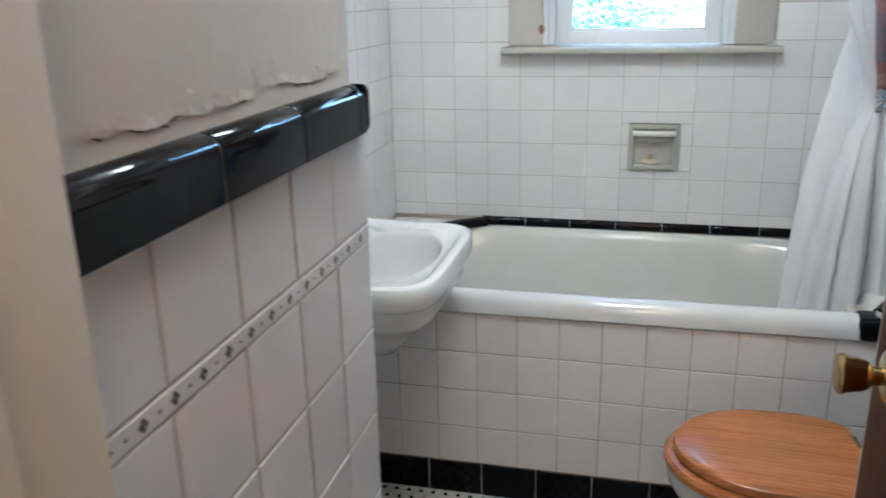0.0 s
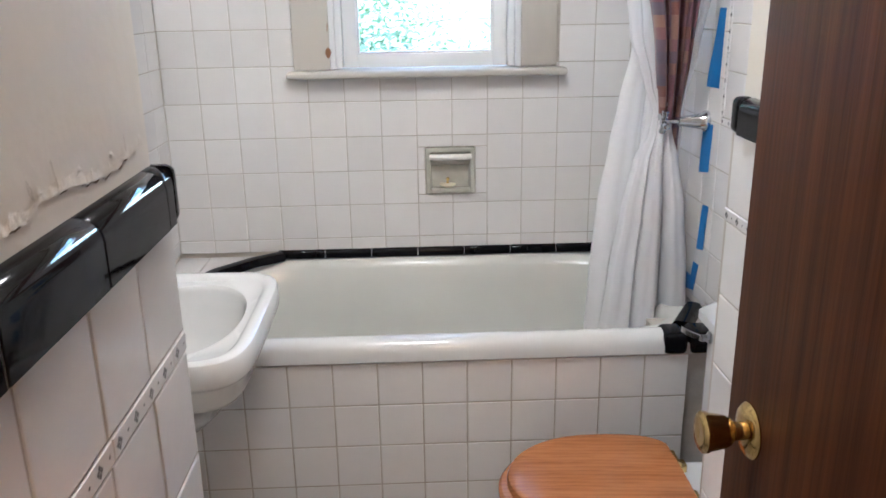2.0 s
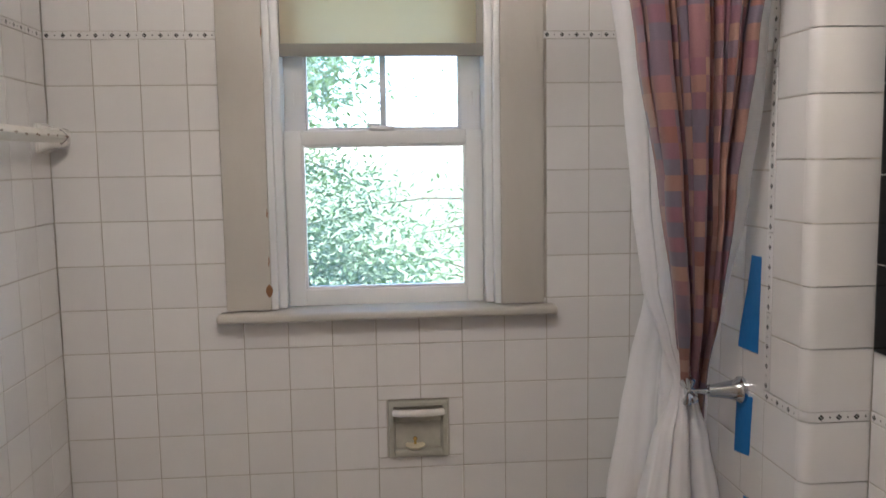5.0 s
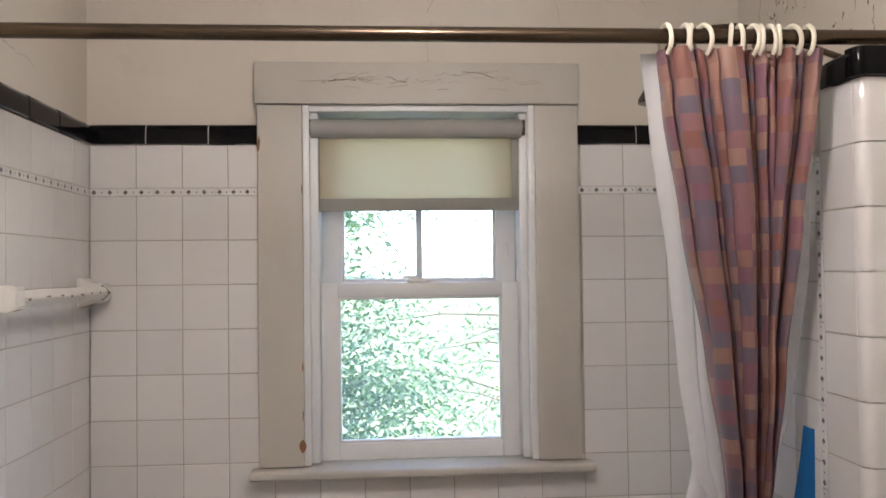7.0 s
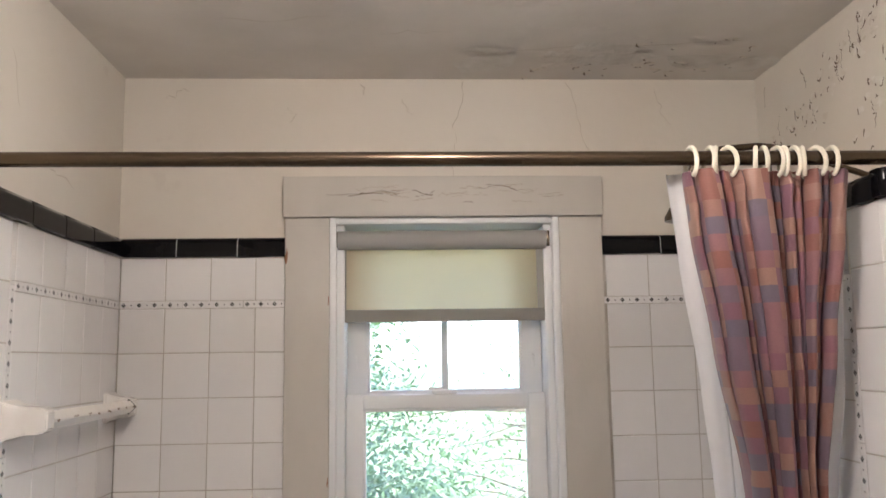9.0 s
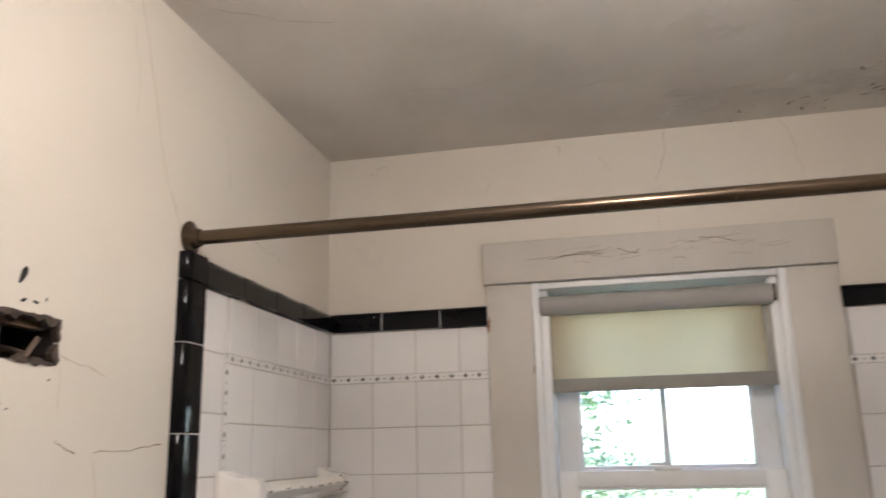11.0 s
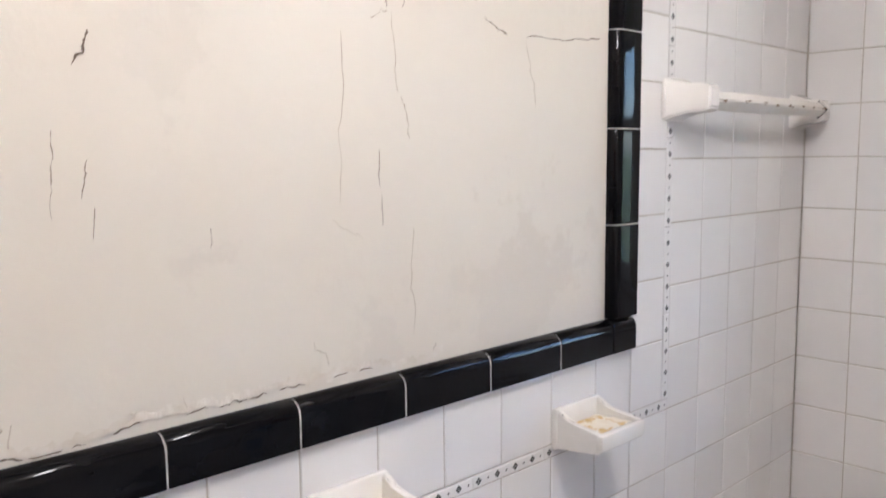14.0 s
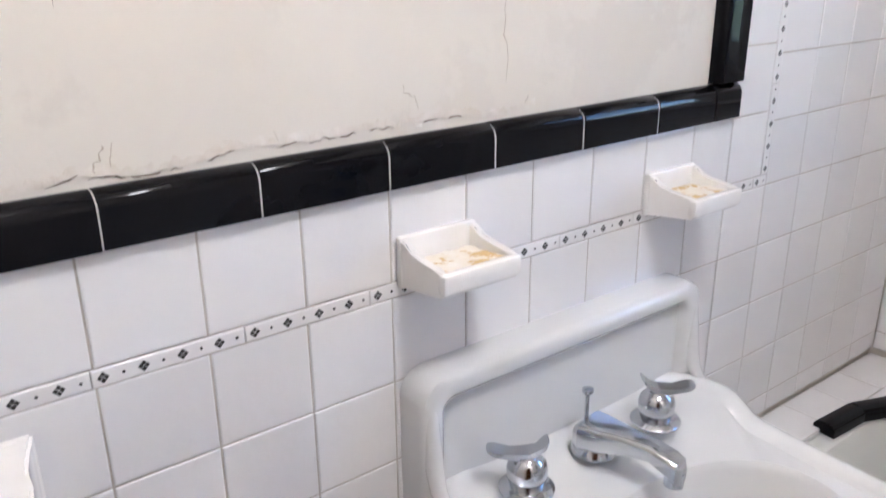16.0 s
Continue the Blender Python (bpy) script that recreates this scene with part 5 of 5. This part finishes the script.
def back_loop(i, x, z0=0.79):
    y0, y1, z1, r = 1.578 + i, 2.114 - i, 0.992 - i, max(0.012, 0.034 - 0.5 * i)
    pts = [(y1, z0), (y1, z1 - r)] + [(y1 - r + r * math.cos(a), z1 - r + r * math.sin(a)) for a in (radians(k) for k in range(10, 81, 14))] + [(y1 - r, z1), (y0 + r, z1)] \
        + [(y0 + r + r * math.cos(a), z1 - r + r * math.sin(a)) for a in (radians(k) for k in range(100, 171, 14))] + [(y0, z1 - r), (y0, z0)]
    return [Vector((x, a, b)) for a, b in pts]
loft(bm, [back_loop(0, XL + 0.010), back_loop(0, -0.718), back_loop(0.003, -0.708), back_loop(0.010, -0.703), back_loop(0.024, -0.703), back_loop(0.031, -0.708), back_loop(0.036, -0.722)], False, False, cyclic=False)
lp = back_loop(0.036, -0.722)
bm.faces.new([bm.verts.new(q) for q in lp])
part("back_panel", bm, PORCELAIN, sink, "raised porcelain back with a sunken panel")
for y in (1.592, 2.100):
    pts = [(-0.712, y, 0.955), (-0.708, y, 0.91), (-0.704, y, 0.872), (-0.697, y, 0.846), (-0.684, y, 0.830), (-0.666, y, 0.823), (-0.636, y, 0.816), (-0.60, y, 0.800)]
    part("side_ridge", tube(bmesh.new(), pts, [0.009, 0.011, 0.012, 0.011, 0.009, 0.007, 0.006, 0.004], 14), PORCELAIN, sink)
part("wall_bracket", solid(XL + 0.011, -0.60, 1.72, 1.98, 0.56, 0.70, 0.02, 3), PORCELAIN, sink)
part("overflow", solid(-0.606, -0.598, 1.825, 1.875, 0.778, 0.790, 0.003), DARK, sink)
sp = thing("sink_faucet", (-0.655, 1.840, 0.823), "chrome low-arc sink spout with two flared handles", "faucet")
for y, ang in ((1.700, 232), (1.955, 52)):
    f = part("handle", lathe(bmesh.new(), [(0.0, 0.0), (0.036, 0.0005), (0.036, 0.004), (0.031, 0.008), (0.0225, 0.010), (0.0255, 0.020), (0.0265, 0.031), (0.024, 0.041), (0.016, 0.049), (0.009, 0.053), (0.0, 0.054)], (-0.655, y, 0.824)), CHROME, sp)
    for k, ln, rise in ((0, 0.052, 0.012), (180, 0.026, 0.024)):
        bm = bmesh.new()
        a = radians(ang + k)
        d, s = Vector((math.cos(a), math.sin(a), 0)), Vector((-math.sin(a), math.cos(a), 0))
        o = Vector((-0.655, y, 0.872))
        sec = lambda t, w, h, z: [o + d * t + s * w + Vector((0, 0, z - h)), o + d * t - s * w + Vector((0, 0, z - h)), o + d * t - s * w + Vector((0, 0, z + h)), o + d * t + s * w + Vector((0, 0, z + h))]
        loft(bm, [sec(0.0, 0.012, 0.006, 0.004), sec(ln * 0.4, 0.010, 0.004, rise * 0.4), sec(ln * 0.8, 0.013, 0.003, rise * 0.8), sec(ln * 0.95, 0.010, 0.002, rise), sec(ln, 0.005, 0.001, rise)], True, True)
        part("blade", bm, CHROME, f)
bm = bmesh.new()
ell = lambda c, d, w, h: [Vector(c) + Vector((-d[1], d[0], 0)) * w * math.copysign(abs(math.cos(a)) ** 0.45, math.cos(a)) + Vector((0, 0, 1)) * h * math.copysign(abs(math.sin(a)) ** 0.45, math.sin(a)) for a in (2 * math.pi * (k + 0.5) / 24 for k in range(24))]
dr = (0.985, 0.17)
line = [(-0.685, 1.828, 0.843, 0.018, 0.016), (-0.672, 1.831, 0.850, 0.030, 0.022), (-0.645, 1.836, 0.852, 0.026, 0.020), (-0.610, 1.842, 0.858, 0.018, 0.014), (-0.575, 1.848, 0.860, 0.016, 0.012), (-0.550, 1.852, 0.853, 0.017, 0.014), (-0.538, 1.854, 0.845, 0.015, 0.017), (-0.533, 1.855, 0.842, 0.008, 0.010)]
loft(bm, [ell(q[:3], dr, q[3], q[4]) for q in line], True, True)
part("spout", bm, CHROME, sp)
part("aerator", lathe(bmesh.new(), [(0.0, 0.0), (0.013, 0.0005), (0.013, 0.020), (0.0, 0.0205)], (-0.545, 1.853, 0.844), "-z", 18), CHROME, sp)
part("base_plate", lathe(bmesh.new(), [(0.0, 0.0), (0.032, 0.0005), (0.030, 0.010), (0.024, 0.016), (0.0, 0.0165)], (-0.662, 1.833, 0.823)), CHROME, sp)
part("lift_rod", lathe(bmesh.new(), [(0.0, 0.0), (0.003, 0.0005), (0.003, 0.038), (0.008, 0.044), (0.008, 0.049), (0.0, 0.051)], (-0.680, 1.834, 0.860), n=14), CHROME, sp)

# ---- toilet ----
toilet = thing("toilet", (0.5, 1.82, 0.0), "white toilet with honey oak seat and closed lid", "toilet")
def egg(f, z, g=0.0, back=0.565):
    """The seat's outline: round at the front, straight at the back."""
    out = []
    for k in range(64):
        a = 2 * math.pi * k / 64
        c, s = math.cos(a), math.sin(a)
        rx = (0.205 if c < 0 else 0.20) + g
        p = 2.0 if c < 0 else 3.2
        r = (abs(c / rx) ** p + abs(s / (0.172 + g)) ** p) ** (-1 / p)
        out.append(Vector((min(back + g * 0.3, 0.395 + f * r * c), 1.822 + f * r * s, z)))
    return out
part("lid", loft(bmesh.new(), [egg(0.97, 0.402), egg(1, 0.406), egg(1, 0.414), egg(0.985, 0.421), egg(0.95, 0.4245), egg(0.86, 0.427), egg(0.45, 0.429), egg(0.05, 0.4295)], True, True), OAK, toilet, "honey oak lid with visible grain")
part("seat", loft(bmesh.new(), [egg(0.97, 0.376, 0.016), egg(1, 0.381, 0.018), egg(1, 0.392, 0.018), egg(0.98, 0.399, 0.016), egg(0.93, 0.4015, 0.010), egg(0.5, 0.4015), egg(0.3, 0.40)], True, True), OAK, toilet, "honey oak seat ring")
part("bowl", loft(bmesh.new(), [egg(0.9, 0.375, 0.012, 0.62), egg(0.985, 0.372, 0.012, 0.62), egg(1, 0.36, 0.012, 0.62), egg(0.99, 0.335, 0.01, 0.62), egg(0.90, 0.29, 0.0, 0.62), egg(0.72, 0.20, -0.01, 0.62), egg(0.60, 0.12, -0.01, 0.62), egg(0.66, 0.03, 0.0, 0.62), egg(0.70, 0.0, 0.0, 0.62)], True, True), PORCELAIN, toilet)
part("rear_deck", solid(0.53, 0.80, 1.70, 1.945, 0.20, 0.376, 0.02, 4), PORCELAIN, toilet)
part("foot", solid(0.42, 0.80, 1.72, 1.925, 0.0, 0.22, 0.03, 4), PORCELAIN, toilet)
tank = part("tank", solid(0.655, 0.878, 1.615, 1.996, 0.372, 0.703, 0.022, 4), PORCELAIN, toilet)
def lid_loop(i, z, c=0.028):
    x0, x1, y0, y1 = 0.632 + i, 0.884, 1.596 + i, 2.014 - i
    return [Vector((p, q, z)) for p, q in ((x0 + c, y0), (x1, y0), (x1, y1), (x0 + c, y1), (x0, y1 - c), (x0, y0 + c))]
bm = loft(bmesh.new(), [lid_loop(0.006, 0.7035), lid_loop(0.0, 0.708), lid_loop(0.0, 0.728), lid_loop(0.024, 0.750), lid_loop(0.028, 0.752)], True, True)
bmesh.ops.bevel(bm, geom=list(bm.edges), offset=0.0025, segments=2, affect="EDGES", clamp_overlap=True)
part("tank_lid", bm, PORCELAIN, toilet)
bm = bmesh.new()
lathe(bm, [(0.0, 0.0), (0.014, 0.0005), (0.014, 0.006), (0.008, 0.010), (0.008, 0.022), (0.0, 0.0225)], (0.657, 1.965, 0.668), "-x", 18)
loft(bm, [[Vector((0.634 + e, y, z)) for y, z in ((yy - w, 0.668 - w), (yy + w, 0.668 - w), (yy + w, 0.668 + w), (yy - w, 0.668 + w))] for yy, w, e in ((1.965, 0.006, 0), )] +
     [[Vector((x, y + dy, z + dz)) for dy, dz in ((-0.004, -0.006), (0.004, -0.006), (0.004, 0.006), (-0.004, 0.006))] for x, y, z in ((0.628, 1.975, 0.668), (0.612, 1.992, 0.671), (0.604, 2.004, 0.674))], True, True)
part("flush_lever", bm, CHROME, tank, "chrome flush lever")
for y in (1.745, 1.900):
    bm = solid(0.560, 0.600, y - 0.014, y + 0.014, 0.376, 0.398, 0.005)
    lathe(bm, [(0.0, 0.0), (0.009, 0.001), (0.009, 0.05), (0.0, 0.051)], (0.573, y - 0.025, 0.405), "y", 14)
    part("hinge", bm, BRASS, toilet, "tarnished metal hinge")

# ---- door ----
DX, DY0, DY1 = 0.388, 0.565, 1.215
door = thing("door_1", (DX + 0.017, DY0, 0.01), "dark brown veneered wooden door standing open", "door", kind="structure")
part("leaf", solid(DX, DX + 0.035, DY0, DY1, 0.012, 2.03, 0.0025), DOORWOOD, door)
knob = part("knob", lathe(bmesh.new(), [(0.0, 0.0), (0.011, 0.0005), (0.011, 0.014), (0.016, 0.018), (0.0195, 0.025), (0.0225, 0.042), (0.0245, 0.046), (0.0245, 0.050), (0.021, 0.053), (0.012, 0.0535), (0.0, 0.052)], (DX - 0.006, 1.150, 0.918), "-x"), BRASS, door, "tarnished brass knob")
part("rose", lathe(bmesh.new(), [(0.0, 0.0), (0.033, 0.0005), (0.033, 0.002), (0.029, 0.006), (0.016, 0.009), (0.0, 0.0095)], (DX, 1.150, 0.918), "-x", 32), BRASS, knob, "round brass plate")
part("latch_plate", solid(DX + 0.008, DX + 0.028, DY1 - 0.0005, DY1 + 0.0015, 0.89, 0.945), BRASS, door)
for z in (0.25, 1.0, 1.8):
    part("hinge", lathe(bmesh.new(), [(0.0, 0), (0.006, 0.001), (0.006, 0.089), (0.0, 0.09)], (DX + 0.036, DY0 - 0.006, z), n=12), BRASS, door)

# ---- ceiling lamp ----
def ceiling_light(x, y, drop, mat, label):
    """A glass globe on a short stem under a round canopy."""
    lamp = thing("ceiling_light", (x, y, TOP), label, "ceiling light", "ceiling lights")
    part("canopy", lathe(bmesh.new(), [(0.0, 0.0), (0.085, 0.0005), (0.085, 0.015), (0.05, 0.026), (0.022, 0.036), (0.014, 0.044), (0.014, drop + 0.004), (0.0, drop + 0.0045)], (x, y, TOP), "-z"), GLASSWHITE, lamp)
    part("shade", lathe(bmesh.new(), [(0.0, 0.0), (0.04, 0.0005), (0.085, 0.03), (0.105, 0.075), (0.10, 0.11), (0.07, 0.145), (0.03, 0.162), (0.0, 0.165)], (x, y, TOP - drop), "-z"), mat, lamp, "glowing opal glass")


ceiling_light(0.03, 1.57, 0.055, LAMPGLOW, "round white glass ceiling light, switched on")
ceiling_light(0.20, -0.45, 0.06, HALLGLOW, "warm round glass hall ceiling light, switched on")

# ---- floor mosaic ----
bm = bmesh.new()
def mosaic(bm, x0, x1, y0, y1, mi):
    z, e = 0.003, 0.0008
    vs = [bm.verts.new(p) for p in ((x0, y0, 0.0002), (x1, y0, 0.0002), (x1, y1, 0.0002), (x0, y1, 0.0002), (x0 + e, y0 + e, z), (x1 - e, y0 + e, z), (x1 - e, y1 - e, z), (x0 + e, y1 - e, z))]
    for q in ((4, 5, 6, 7), (0, 1, 5, 4), (1, 2, 6, 5), (2, 3, 7, 6), (3, 0, 4, 7)):
        bm.faces.new([vs[k] for k in q]).material_index = mi
P = 0.036
y = 2.132
row = 0
while y > 0.56:
    x = -0.754 + (P / 2 if row % 2 else 0)
    while x < 0.88:
        if not (y < 1.45 and (x > XR - 0.01)) and not (y < 1.05 and x < XE + 0.01):
            mosaic(bm, x, x + P - 0.0125, y - P + 0.0125, y - 0.001, 0)
            mosaic(bm, x + P - 0.0115, x + P - 0.001, y - P + 0.013, y - 0.012, 1)
            mosaic(bm, x, x + P - 0.001, y - P + 0.001, y - P + 0.0115, 0)
        x += P
    y -= P
    row += 1
tagged(part("mosaic", bm, [FLOORTILE, BLACK], floor, smooth=False), kind="stuff")

# ---- outside ----
structure("ground", solid(-800, 800, -800, 800, -3.3, -3.2), GRASS, "pale dry grass outside the window", "ground")


def tree(at, height, radius, leaves, seed, lean=0.0):
    rng = random.Random(seed)
    t = thing("tree", at, "leafy green tree outside the window in sunlight", "tree", "trees outside the window")
    base = Vector(at)
    top = base + Vector((lean, 0, height * 0.8))
    bm = bmesh.new()
    tube(bm, [base + (top - base) * f + Vector((0.08 * math.sin(5 * f), 0.08 * math.cos(4 * f), 0)) for f in (0, 0.25, 0.5, 0.75, 1)], [0.16, 0.13, 0.10, 0.07, 0.03], 10)
    tips = []
    for k in range(46):
        f = rng.uniform(0.22, 1.0)
        o = base + (top - base) * f
        a, el = rng.uniform(0, 6.28), rng.uniform(-0.25, 0.8)
        ln = radius * rng.uniform(0.5, 1.05) * (1.15 - 0.6 * abs(f - 0.5))
        d = Vector((math.cos(a) * math.cos(el), math.sin(a) * math.cos(el), math.sin(el)))
        mid = o + d * ln * 0.5 + Vector((0, 0, 0.08))
        tip = o + d * ln
        tube(bm, [o, mid, tip], [0.022, 0.012, 0.004], 6)
        tips += [(mid, 0.35), (tip, 0.45), (o + d * ln * 0.75, 0.4)]
    part("trunk", bm, BARK, t)
    vs, fs = [], []
    for k in range(leaves):
        c, r = tips[rng.randrange(len(tips))]
        p = c + Vector((rng.gauss(0, r * 0.62), rng.gauss(0, r * 0.62), rng.gauss(0, r * 0.45)))
        s = rng.uniform(0.022, 0.044)
        m = Euler((rng.uniform(-0.9, 0.9), rng.uniform(-0.9, 0.9), rng.uniform(0, 6.28))).to_matrix()
        i = len(vs)
        vs += [p + m @ Vector(q) * s for q in ((-1.1, 0, 0), (0, -0.5, 0.14), (1.2, 0, -0.1), (0, 0.5, 0.14))]
        fs += [(i, i + 1, i + 2), (i, i + 2, i + 3)]
    me = bpy.data.meshes.new("crown")
    me.from_pydata([tuple(v) for v in vs], [], fs)
    me.materials.append(LEAF)
    crown = new("crown", me)
    crown.parent = t
    crown.matrix_parent_inverse = t.matrix_basis.inverted()


tree((-1.65, 8.2, -3.2), 9.0, 2.0, 40000, 5, 0.2)
tree((2.0, 10.6, -3.2), 5.6, 2.4, 4500, 8, -0.3)
